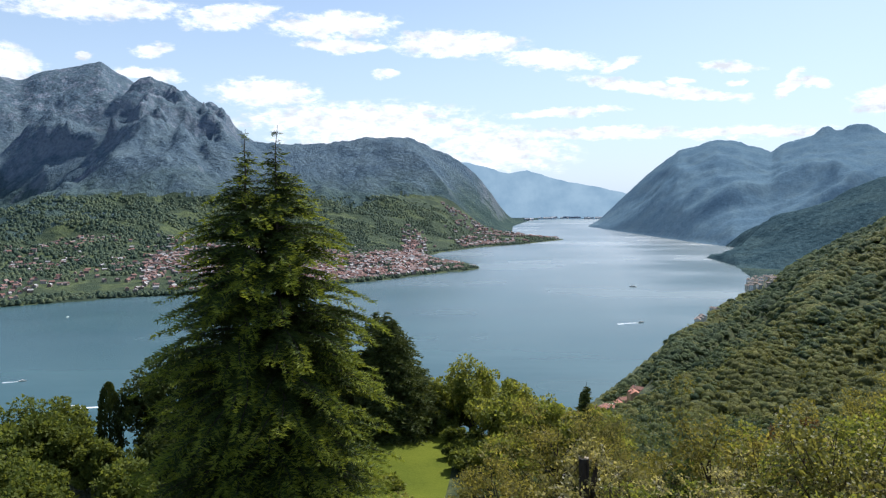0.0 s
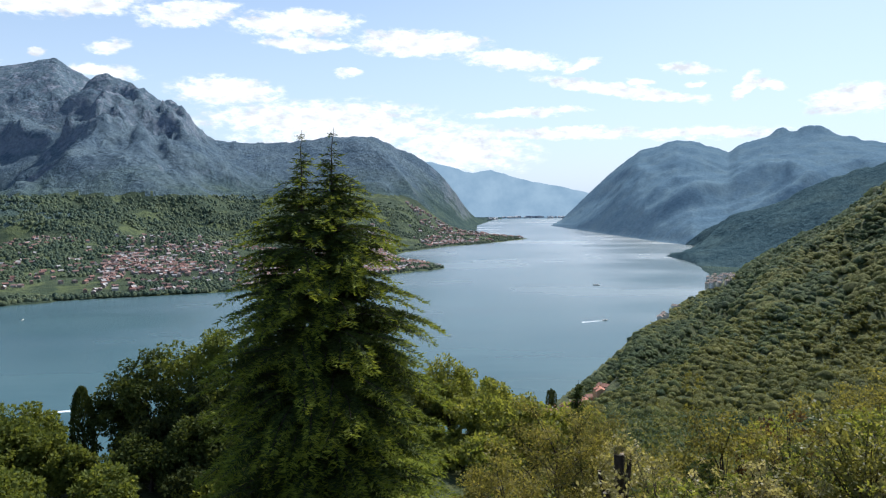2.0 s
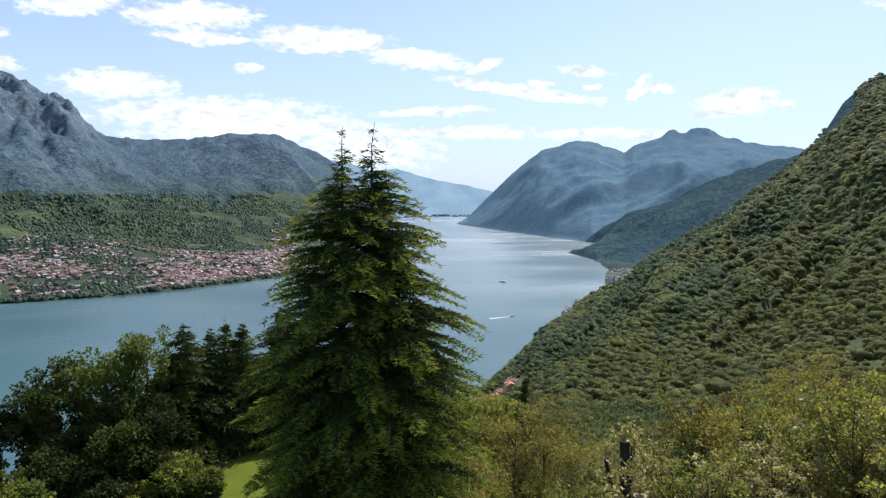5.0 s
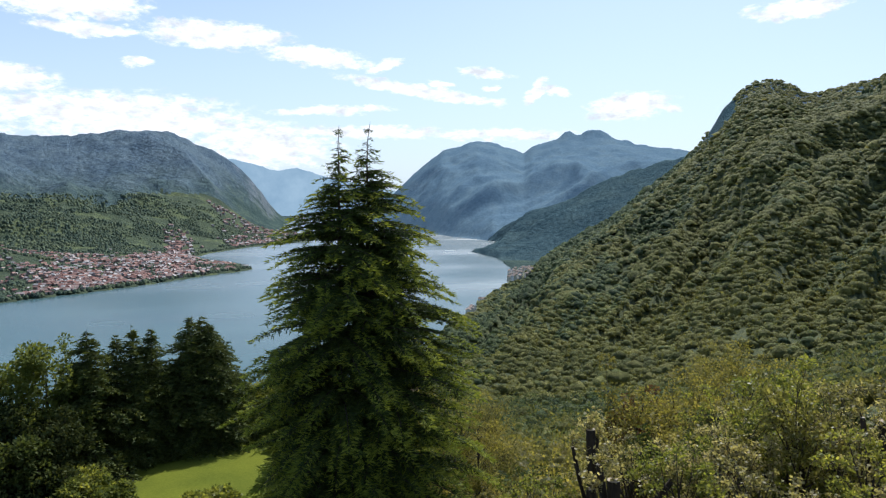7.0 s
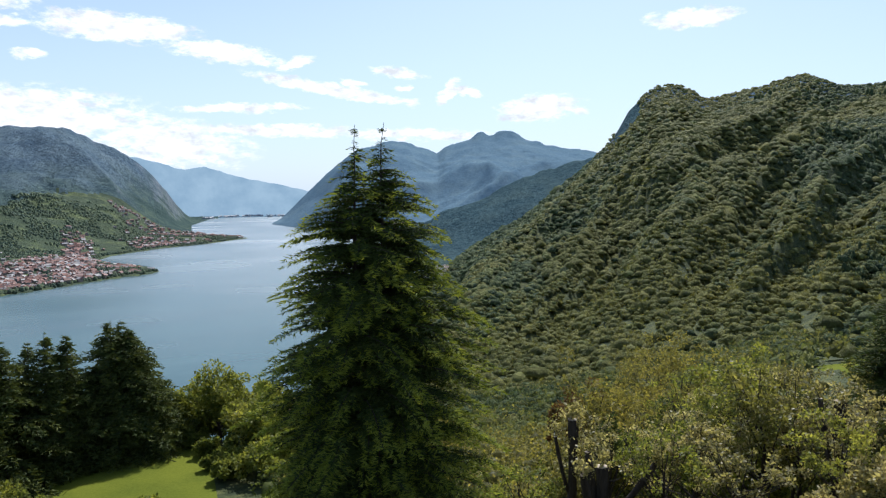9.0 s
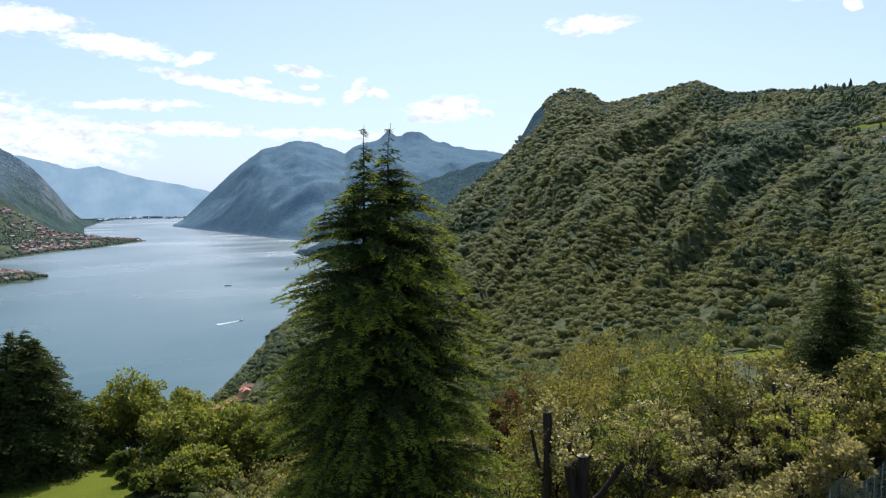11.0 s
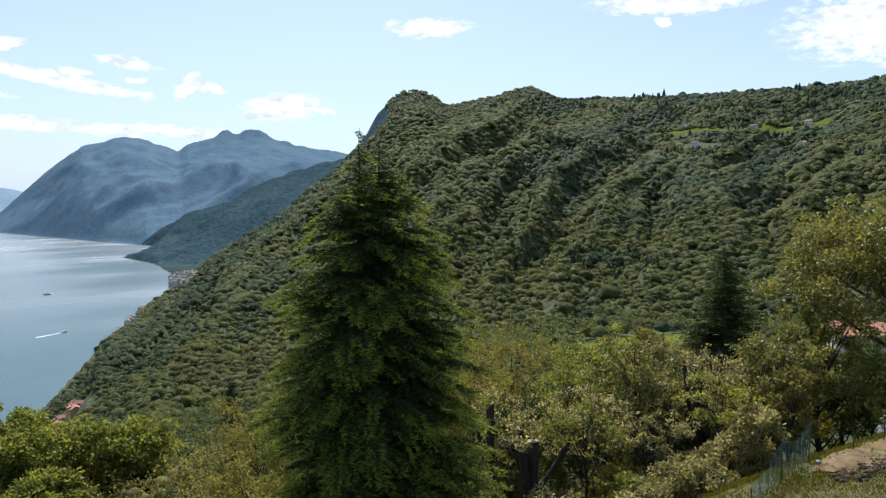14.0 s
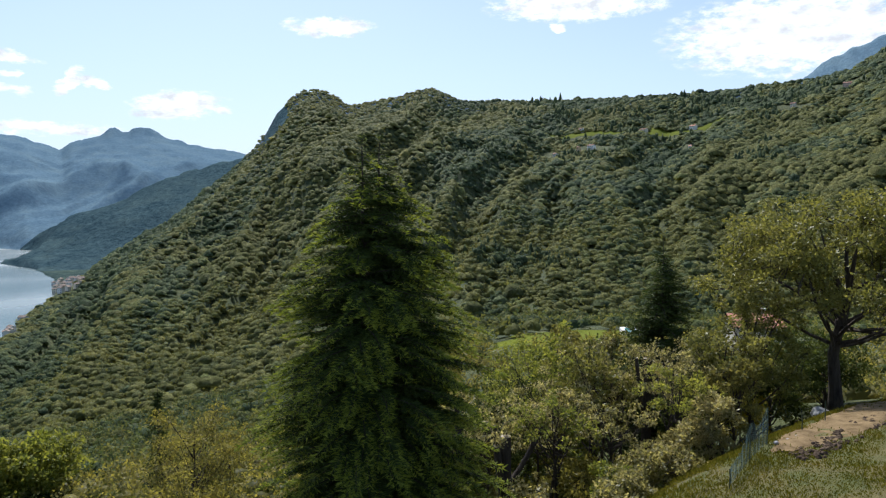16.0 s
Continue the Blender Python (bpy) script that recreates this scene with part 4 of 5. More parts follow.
def crowns(az, r, rad, cards, card, tall, sit, sides=8, levels=LOBED, body=0.84):
    """Joined crowns: an uneven body and leaf clumps that break its outline."""
    n = len(az)
    v, f, _ = heads(az, r, rad * body, np.full(n, tall), sit, rng, sides, levels)
    x, y = to_xy(az, r)
    ctr = np.stack([x, y, height(az, r) + rad * sit], 1)
    d = rng.normal(size=(n, cards, 3))
    d[..., 2] = np.abs(d[..., 2]) - 0.3
    d /= np.linalg.norm(d, axis=2)[..., None]
    c = (ctr[:, None] + d * rad[:, None, None] * rng.uniform(0.72, 1.1, (n, cards, 1)) * np.array([1, 1, tall])).reshape(-1, 3)
    s = np.repeat(rad, cards) * card * rng.uniform(0.6, 1.4, n * cards)
    cv, cf = blades(rng, c, d.reshape(-1, 3) * 0.6 + rng.normal(size=(n * cards, 3)) * 0.8, s, s * 0.7, 0.9)
    return v, f, cv, cf


def domes(az, r, rad, tall, sit, rng):
    """Small far crowns: five-sided uneven domes, fifteen faces each."""
    n = len(az)
    x, y = to_xy(az, r)
    ctr = np.stack([x, y, height(az, r) + rad * sit], 1)
    th = rng.uniform(0, 6.28, (n, 1)) + np.arange(5)[None] * 1.2566
    low, top = rng.uniform(0.75, 1.3, (n, 5)), rng.uniform(0.45, 0.95, (n, 5))
    v = np.zeros((n, 11, 3))
    v[:, :5] = np.stack([low * np.cos(th), low * np.sin(th), rng.uniform(-0.6, -0.2, (n, 5))], 2)
    v[:, 5:10] = np.stack([top * np.cos(th + 0.6), top * np.sin(th + 0.6), rng.uniform(0.25, 0.8, (n, 5)) * tall[:, None]], 2)
    v[:, 10] = np.stack([rng.normal(size=n) * 0.15, rng.normal(size=n) * 0.15, rng.uniform(0.75, 1.15, n) * tall], 1)
    v = ctr[:, None] + v * rad[:, None, None]
    i, j = np.arange(5), (np.arange(5) + 1) % 5
    f = np.r_[np.stack([i, j, i + 5], 1), np.stack([j, j + 5, i + 5], 1), np.stack([i + 5, j + 5, np.full(5, 10)], 1)]
    return v.reshape(-1, 3), (np.arange(n)[:, None, None] * 11 + f[None]).reshape(-1, 3)


def woods(name, label, az, r, rad, cards, card, mat, tall=0.9, sit=0.55):
    v, f, cv, cf = crowns(az, r, rad, cards, card, tall, sit, 6, LOBED[1:], 0.6)
    me = mesh(name, np.r_[v, cv], f, cf + len(v), mats=(mat,), smooth=True)
    return tagged(new(name, me), label, "woods", kind="stuff")


def scatter(n, a0, a1, r0, r1, keep):
    az = rng.uniform(a0, a1, n)
    r = np.exp(rng.uniform(np.log(r0), np.log(r1), n))
    ok = keep(az, r)
    return az[ok], r[ok]


def crest_range(az):
    return np.interp(az, (8, 12, 15, 16.5, 18, 20, 22, 25, 29, 36, 60, 85, 180), (440, 500, 535, 640, 860, 1020, 1220, 1450, 1550, 1600, 1560, 1500, 1400))


def open_ground(az, r):
    """Meadows and clearings without trees."""
    x, y = to_xy(az, r)
    out = ((x - 106) / 27) ** 2 + ((y - 66) / 16) ** 2 < 1
    out |= (az < 16.8) & (r > 500) & (r < 572)
    out |= strip(az, r)
    out |= (np.abs(az - 38.7) < 0.9) & (r > 1400)
    out |= (np.abs(az - 19.9) < 0.6) & (r > 895)
    out |= (az < 24.4) & (r > 1215)
    for hx, hy, hr in ((98, 30, 7), (822, 410, 34), (806, 422, 20), (930, 520, 34), (1010, 345, 34), (1180, 250, 28), (1330, 200, 34), (119, 63, 12)):
        out |= (x - hx) ** 2 + (y - hy) ** 2 < hr * hr
    return out


a, r = scatter(2200, 30, 88, 58, 340, lambda a, r: ~open_ground(a, r))
a2, r2 = scatter(1300, 7, 30, 60, 340, lambda a, r: r > 62)
a, r = np.r_[a, a2], np.r_[r, r2]
rad = np.clip(r * 0.0165, 1.2, 2.7) * rng.uniform(0.6, 1.35, len(a))
pick = np.clip(0.62 * rng.random(len(a)) + 0.19 + 0.42 * fbm(*[v / 42 for v in to_xy(a, r)], 3, 37), 0, 0.999)
for lo, hi, mat, text in ((0, 0.40, LEAF_MID, "mixed green bushes and small trees covering the slope"), (0.40, 0.66, LEAF_YELLOW, "yellow-green bushes and small trees on the slope"), (0.66, 1, LEAF_SHADE, "dark green trees scattered over the slope")):
    q = (pick >= lo) & (pick < hi)
    for w, cards, card in ((q & (r < 140), 90, 0.17), (q & (r >= 140), 34, 0.24)):
        woods("slope_woods", text, a[w], r[w], rad[w], cards, card, mat if cards > 80 else {LEAF_MID: WOODS, LEAF_YELLOW: WOODS_OLIVE, LEAF_SHADE: WOODS_DARK}[mat])
n = 92000
a, r = rng.uniform(11.5, 87, n), np.exp(rng.uniform(np.log(322), np.log(1640), n))
girth = np.interp(r, (330, 600, 1000, 1600), (2.5, 2.8, 3.4, 4.3))
bank = (a < 21) & (shore_distance(*to_xy(a, r), WEST) > 5)
ok = ((r < crest_range(a) * 1.01) | bank) & ~open_ground(a, r) & (rng.random(n) < (0.0031 * r / girth) ** 2)
a, r = a[ok], r[ok]
x, y = to_xy(a, r)
slant = a - 15 * r / 1000
# tones run along the spurs: sunlit olive and gully shade put into crown colour
tone = 0.85 * fbm(slant * 0.2, r / 900, 3, 31) + 0.65 * fbm(x / 100, y / 100, 3, 33) + 0.3 * rng.normal(size=len(a)) + np.interp(r, (330, 700, 1200), (0.25, 0.0, -0.05))
rad = girth[ok] * np.exp(rng.normal(size=len(a)) * 0.26) * np.interp(a, (12, 24, 30), (0.85, 0.95, 1)) * np.where((r > 1380) & (a > 37) & (a < 55), 0.75, 1.0)
sort = np.where(tone > 0.02, 1, np.where(tone < -0.28, 2, 0))
for lo, hi, text in ((0, 620, "mixed woodland on the foot of the hill"), (620, 9999, "dense mixed woodland covering the upper hill")):
    q = (r >= lo) & (r < hi)
    if lo:
        v, f, m = heads(a[q], r[q], rad[q] * 1.28, rng.uniform(0.55, 0.85, q.sum()), 0.14, rng, 5, ((1.0, -0.15), (0.72, 0.55)))
        me = mesh("hill_woods", v, f, mats=(WOODS, WOODS_OLIVE, WOODS_DARK), smooth=True, index=np.repeat(sort[q], m))
    else:
        v, f, cv, cf = crowns(a[q], r[q], rad[q] * 1.1, 13, 0.28, 0.8, 0.25, 5, LOBED[1:])
        me = mesh("hill_woods", np.r_[v, cv], f, cf + len(v), mats=(WOODS, WOODS_OLIVE, WOODS_DARK), smooth=True, index=np.r_[np.repeat(sort[q], 25), np.repeat(sort[q], 13)])
    tagged(new("hill_woods", me), text, "woods", kind="stuff")
# dark conifers in clumps under the crest and over the lower slope
ca, cr = rng.uniform(45, 88, 9000), np.exp(rng.uniform(np.log(430), np.log(1590), 9000))
cx, cy = to_xy(ca, cr)
ok = (fbm(cx / 130, cy / 130, 3, 35) > np.where((cr > 1300) & (ca > 60), 0.15, 0.72)) & (cr < crest_range(ca)) & ~open_ground(ca, cr)
ca, cr = ca[ok], cr[ok]
v, f = domes(ca, cr, (0.3 + 0.0022 * cr) * rng.uniform(0.7, 1.2, len(ca)), rng.uniform(2.6, 4.2, len(ca)), 0.3, rng)
tagged(new("conifer_clumps", mesh("conifer_clumps", v, f, mats=(WOODS_DARK,), smooth=True)), "dark pointed conifers in clumps among the woods", "woods", kind="stuff")

# ---------------------------------------------------------------- terrace: orchard trees, fence, dug ground
ORCHARD = dict(leaf=0.115, trunk=0.1, bole=0.55, clumps=70, gaps=1.0, twiggy=4, puff=(0.05, 0.14))
for x, y, top, wide, seed in ((5.6, 19.2, 148.9, 1.7, 81), (7.6, 20.2, 148.4, 1.7, 82), (9.3, 21.2, 148.9, 1.8, 83), (11, 23, 148.8, 2.0, 84), (12.4, 19.4, 149.2, 1.8, 85), (14.2, 21, 149.8, 1.9, 86), (2.0, 22.5, 147.0, 1.7, 87), (16.0, 17.5, 149.8, 1.9, 88),
                              (7.0, 17.4, 148.6, 1.5, 91), (9.3, 15.6, 149.9, 1.5, 93), (6.2, 22.8, 148.2, 1.8, 94), (-2.2, 20.4, 146.2, 1.7, 80), (11.6, 16.6, 150.0, 1.6, 79)):
    g = ground_at(x, y)
    leafy("orchard_tree", "thin-stemmed fruit tree with pale sparse leaves and bare twigs", x, y, g, top - g, wide, rnd(seed), mat=LEAF_PALE if seed % 3 else LEAF_FRESH, leaves=2300, category="fruit tree", **ORCHARD)
for x, y, top, wide, seed in ((0.4, 17.2, 146.2, 1.3, 77), (-1.6, 17.6, 145.8, 1.3, 75), (5.6, 14.9, 147.9, 1.2, 95), (3.2, 15.2, 147.4, 1.2, 92), (7.2, 14.6, 148.3, 0.9, 98)):
    g = ground_at(x, y)
    leafy("pale_bush", "grey-green bush with small pale leaves below the fence", x, y, g, top - g, wide, rnd(seed), mat=LEAF_PALE, leaves=3400, leaf=0.12, trunk=0.05, bole=0.05, stems=3, clumps=40, category="bush", twiggy=2, gaps=0.8, puff=(0.14, 0.26))
for x, y, top, wide, seed in ((8.8, 14.0, 149.1, 0.95, 96), (12.6, 14.2, 149.9, 1.1, 97)):
    g = ground_at(x, y)
    leafy("round_bush", "rounded green fruit bush with a short crooked stem", x, y, g, top - g, wide, rnd(seed), mat=LEAF_MID if seed == 97 else LEAF_PALE, leaves=4600, leaf=0.13, trunk=0.09, bole=0.18, clumps=54, category="bush", gaps=0.6, puff=(0.13, 0.26))
# dark-leaved bushes added to stand in for shade behind stems and under the walnut
stand("dark-toned thicket standing in for shade behind the fruit trees", LEAF_SHADE, [(9.6, 25.6, 146.6, 2.2, 162), (14, 26.4, 147.2, 2.3, 163), (17.5, 23, 148.4, 2.2, 164), (13.6, 16.6, 148.6, 1.4, 165), (22.2, 14.8, 148.6, 1.9, 166), (25, 12.6, 149.0, 2.0, 160), (20.8, 17.6, 148.6, 1.9, 161), (28, 15, 149, 2.4, 159)], leaf=0.17, leaves=6400, trunk=0.12, bole=0.05, clumps=70, gaps=0.6, puff=(0.11, 0.24))
stand("slender tree with dark stem and open crown beside the fence", LEAF_WALNUT, [(14.8, 15.2, 151.2, 1.8, 167), (11.6, 20.6, 150.0, 1.9, 169)], leaf=0.15, leaves=5600, trunk=0.14, bole=0.42, clumps=80, gaps=1.0, twiggy=2, puff=(0.09, 0.2))
stand("bright yellow-leaved bush in the shade of the walnut", LEAF_GOLD, [(19.6, 15.7, 147.4, 1.3, 171)], leaf=0.16, leaves=2600, trunk=0.05, bole=0.05, clumps=30)


# leafy undergrowth between the stems
rng = rnd(203)
for n in range(26):
    x, y = rng.uniform(-1.5, 15), rng.uniform(14.8, 24)
    if y < 15.6 - 0.17 * x + 1.2:
        continue
    g = ground_at(x, y)
    leafy("low_bush", "low leafy bush between the fruit trees", x, y, g, rng.uniform(1.6, 2.8), rng.uniform(0.9, 1.5), rnd(210 + n), mat=(LEAF_FRESH, LEAF_YELLOW, LEAF_PALE, LEAF_MID)[n % 4], leaves=2000, leaf=0.13, trunk=0.04, bole=0.03, stems=2, clumps=30, category="bush", gaps=0.7, twiggy=1, puff=(0.14, 0.28))


def pollard(x, y, top, thick, stubs, seed):
    """A hard-pruned tree: thick trunk with a sawn top, stub limbs and young leafy shoots."""
    rng = rnd(seed)
    g = ground_at(x, y)
    h = top - g
    ob = thing("pollarded_tree", "hard-pruned tree with sawn dark trunk and pale leafy shoots", "tree", (x, y, g))
    wood, green = Bag(), Bag()
    u = np.linspace(0, 1, 8)
    ends = []

    def limb(points, r0, r1):
        p = np.asarray(points, float)
        r = np.linspace(r0, r1, len(p)) * (1 + 0.12 * np.sin(np.arange(len(p)) * 2.1))
        wood.add(*tube(p, r, 10))
        t = p[-1] - p[-2]
        t /= np.linalg.norm(t)
        cv, cf = tube(np.stack([p[-1] - t * 0.01, p[-1] + t * 0.012]), [r[-1] * 0.99, r[-1] * 0.96], 10)
        part("sawn_face", mesh("sawn_face", np.r_[cv, [p[-1] + t * 0.02]], np.array([[10 + i, 10 + (i + 1) % 10, 20] for i in range(10)]), cf, mats=(CUT,)), ob, "pale sawn wood")
        ends.append((p[-1], r[-1]))

    limb(np.stack([0.06 * np.sin(3 * u), 0.05 * np.cos(4 * u), h * u - 0.3 * (1 - u)], 1), thick * 1.25, thick)
    for dx, dy, z0, z1, r in stubs:
        v = np.linspace(0, 1, 6)
        limb(np.stack([dx * v, dy * v, h * z0 + (z1 - z0) * h * v ** 1.4], 1), r * 1.2, r)
    P, D = [], []
    for e, r in ends:
        for _ in range(5):
            d = rng.normal(size=3) * 0.7 + np.array([0, 0, 1.3])
            d /= np.linalg.norm(d)
            L = rng.uniform(0.4, 1.0)
            wood.add(*tube(np.stack([e - d * 0.05, e + d * L * 0.5 + rng.normal(size=3) * 0.05, e + d * L]), [0.014, 0.009, 0.004], 4))
            m = rng.integers(26, 48)
            P.append(e + d * (rng.uniform(0.15, 1.0, m) * L)[:, None] + rng.normal(size=(m, 3)) * 0.09)
            D.append(rng.normal(size=(m, 3)) + d * 0.5)
    P, D = np.concatenate(P), np.concatenate(D)
    L = 0.13 * rng.uniform(0.6, 1.4, len(P))
    green.add(*blades(rng, P, D, L, L * 0.6, 0.9))
    part("trunk", wood.mesh("trunk", BARK, smooth=True), ob, "dark bark with knobbly stubs")
    part("foliage", green.mesh("foliage", LEAF_PALE), ob, "pale green young leaves")


pollard(3.9, 20.5, 147.5, 0.2, [(-0.9, -0.2, 0.45, 0.98, 0.13), (1.9, -0.6, 0.55, 1.0, 0.10), (-0.35, 0.3, 0.6, 1.1, 0.12)], 101)
pollard(4.7, 23.4, 148.2, 0.16, [(0.5, 0.3, 0.5, 0.95, 0.08), (-0.6, 0.2, 0.55, 0.9, 0.07)], 102)
pollard(13.2, 18.4, 149.2, 0.2, [(0.9, -0.5, 0.5, 0.95, 0.08), (-0.8, 0.2, 0.5, 1.02, 0.09)], 103)

# big walnut and a spruce by the terrace
g = ground_at(20.1, 11.3)
leafy("walnut_tree", "large old walnut tree with thick dark trunk and broad crown", 20.1, 11.3, g, 156.9 - g, 5.5, rnd(115), mat=LEAF_WALNUT, leaves=44000, leaf=0.16, trunk=0.36, bole=0.34, clumps=190, gaps=0.9, twiggy=1, puff=(0.06, 0.15), category="walnut tree")
g = ground_at(18.6, 15.0)
leafy("walnut_tree", "smaller walnut tree with leaning trunk and open crown", 18.6, 15.0, g, 152.6 - g, 2.1, rnd(112), mat=LEAF_WALNUT, leaves=9000, leaf=0.15, trunk=0.18, bole=0.22, clumps=110, gaps=0.9, twiggy=1, puff=(0.08, 0.18), category="walnut tree")
g = ground_at(19.4, 20.0)
conifer("spruce_tree", "slim dark green spruce among the broadleaf trees", 19.4, 20.0, g, [(0, 0, 154.5 - g)], 10, 0.66, rnd(113), sprig=0.3, dense=2.2, needle=NEEDLE, tips=NEEDLE_DARK, bushy=0.7, droop=0.1, gap=0.22, ring=(7, 10), category="spruce tree")
g = ground_at(12, 59)
conifer("spruce_tree", "small pointed dark spruce on the slope", 12, 59, g, [(0, 0, 141.4 - g)], 8, 0.3, rnd(114), sprig=0.35, dense=2.0, needle=NEEDLE_DARK, bushy=0.7, droop=0.15, gap=0.3, category="spruce tree", needle_wide=0.5)

METAL = plain("green_post_paint", (0.02, 0.035, 0.02), (0.05, 0.07, 0.045), 20, 0.5, 0.4)
k = Mat("green_netting")
k.done((0.08, 0.12, 0.105), 0.6)
NET = k.m
STONE = plain("grey_stone", (0.16, 0.155, 0.145), (0.42, 0.41, 0.39), 5, 0.9, 0.2, bump=0.02)
SOIL = plain("dug_soil", (0.115, 0.078, 0.038), (0.27, 0.19, 0.10), 2.2, 0.95, 0.1, bump=0.05)

# netting fence along the edge of the terrace
fence = thing("netting_fence", "sagging green netting fence on thin dark posts", "fence", (0, 0, 0))
FENCE = [(1.95, 11.44, 0.5), (4.2, 11.46, 1.2), (6.75, 11.52, 1.3), (8.8, 10.8, 0.8), (10.7, 10.35, 0.8)]
for n, (x, y, h) in enumerate(FENCE):
    g = ground_at(x, y)
    part("post", mesh("post", *tube(np.array([[x, y, g - 0.2], [x + 0.02, y, g + h * 0.5], [x + 0.05 * (-1) ** n, y + 0.02, g + h]]), [0.022, 0.02, 0.02], 6), mats=(METAL,)), fence)
    if n in (1, 2):
        x0, y0, h0 = FENCE[n - 1]
        L = math.hypot(x - x0, y - y0)
        net = Bag()
        cols, rows = int(L / 0.07), 18
        for a in range(cols + 1):
            f = a / cols
            px, py = x0 + (x - x0) * f, y0 + (y - y0) * f
            gg, hh = ground_at(px, py), (h0 + (h - h0) * f) * (1 - 0.28 * math.sin(math.pi * f) ** 2)
            net.add(*tube(np.array([[px, py, gg + 0.02], [px + 0.03 * math.sin(a), py + 0.06 * math.sin(a * 0.7), gg + hh * 0.5], [px, py, gg + hh]]), [0.0035] * 3, 3))
        for b in range(rows + 1):
            line = []
            for a in range(0, cols + 1, 3):
                f = a / cols
                px, py = x0 + (x - x0) * f, y0 + (y - y0) * f
                gg, hh = ground_at(px, py), (h0 + (h - h0) * f) * (1 - 0.28 * math.sin(math.pi * f) ** 2)
                line.append([px, py + 0.04 * math.sin(a), gg + 0.02 + hh * b / rows])
            net.add(*tube(np.array(line), [0.0035] * len(line), 3))
        part("netting", net.mesh("netting", NET), fence)


def rock(name, label, x, y, size, seed, mat=STONE):
    rng = rnd(seed)
    bm = bmesh.new()
    bmesh.ops.create_icosphere(bm, subdivisions=3, radius=1)
    for v in bm.verts:
        n = noise.noise(v.co * 1.3 + Vector((seed, 0, 0))) * 0.35 + noise.noise(v.co * 4 + Vector((0, seed, 0))) * 0.1
        v.co = Vector((v.co.x * size, v.co.y * size * 0.75, v.co.z * size * 0.6)) * (1 + n)
    ob = new(name, bm_mesh(name, bm, mat, smooth=True))
    ob.matrix_world = pose(x, y, ground_at(x, y) + size * 0.25, 0, 0, rng.uniform(0, 360))
    return tagged(ob, label, "stone")


rock("boulder", "grey weathered boulder by the terrace edge", 13.9, 11.0, 0.5, 3)
for n, (x, y, size) in enumerate(((6.68, 11.2, 0.12), (7.25, 10.95, 0.08), (7.9, 10.8, 0.07), (8.6, 13.6, 0.14), (6.3, 10.7, 0.06))):
    rock("stone", "small pale stone lying on the dug edge", x, y, size, n + 10)

# bare dug soil on the terrace, with clods along its edge


def dug(x, y):
    u, v = (x - 11.6) * 0.975 - (y - 9.4) * 0.22, (x - 11.6) * 0.22 + (y - 9.4) * 0.975
    return (u / 6.0) ** 2 + (v / 1.15) ** 2 + 0.36 * fbm(x / 1.5, y / 1.5, 4, 61)


sx, sy = np.meshgrid(np.linspace(4.0, 21, 150), np.linspace(4.5, 12.5, 80))
edge = dug(sx, sy)
sr, sa = np.hypot(sx - CX, sy - CY), np.degrees(np.arctan2(sx - CX, sy - CY))
sz = height(sa, sr) + 0.05 + 0.06 * fbm(sx * 1.2, sy * 1.2, 5, 62) - 0.35 * np.clip(edge - 0.92, 0, 1)
si = (np.arange(79)[:, None] * 150 + np.arange(149)[None])
soil = new("soil_patch", mesh("soil_patch", np.stack([sx, sy, sz], -1).reshape(-1, 3), np.stack([si, si + 1, si + 151, si + 150], -1).reshape(-1, 4)[(edge[:-1, :-1] < 1.25).ravel()], mats=(SOIL,), smooth=True))
tagged(soil, "bare brown dug soil on the grassy terrace", "soil", kind="stuff")
rng = rnd(72)
kx, ky = rng.uniform(4.6, 13, 2600), rng.uniform(7.0, 11.0, 2600)
ok = (np.abs(ky - 9.75 + 0.24 * (kx - 6.5)) < 0.55 * rng.random(2600) + 0.15) & (fbm(kx / 0.9, ky / 0.9, 2, 66) > -0.15)
kx, ky = kx[ok], ky[ok]
v, f = domes(np.degrees(np.arctan2(kx - CX, ky - CY)), np.hypot(kx - CX, ky - CY), rng.uniform(0.03, 0.12, len(kx)), rng.uniform(0.5, 1.0, len(kx)), 0.2, rng)
tagged(new("clods", mesh("clods", v, f, mats=(plain("damp_clods", (0.045, 0.032, 0.022), (0.15, 0.105, 0.07), 4, 0.95, 0.1),))), "dark crumbled clods of earth along the dug edge", "soil", kind="stuff")

# tufts of grass over the terrace and its bank
rng = rnd(71)
n = 62000
tx, ty = rng.uniform(-3, 18, n), rng.uniform(6.5, 15.5, n)
tr, ta = np.hypot(tx - CX, ty - CY), np.degrees(np.arctan2(tx - CX, ty - CY))
patch = fbm(tx / 1.1, ty / 1.1, 3, 67)
ok = ((dug(tx, ty) + 0.3 * fbm(tx / 0.5, ty / 0.5, 2, 65) > 1.0) | (rng.random(n) < 0.05)) & (ty < 15.4 - 0.17 * tx) & (patch + 0.5 * rng.random(n) > -0.35)
tz = height(ta, tr)
P = np.stack([tx, ty, tz - 0.02], 1)[ok]
lush = np.clip(0.5 + 0.6 * patch[ok], 0.1, 1) + 0.5 * step(ty[ok] - 11.2 + 0.17 * tx[ok], -0.4, 0.8)
L = rng.uniform(0.04, 0.10, len(P)) * (0.6 + lush)
TUFT = leaf_material("grass_blade", (0.075, 0.082, 0.011), (0.13, 0.128, 0.018), (0.2, 0.165, 0.04), 0.35, 0.9, 0.0)
gv, gf = blades(rng, P, rng.normal(size=P.shape) * 0.5 + np.array([0, 0, 1.0]), L, 0.035, 2.0)
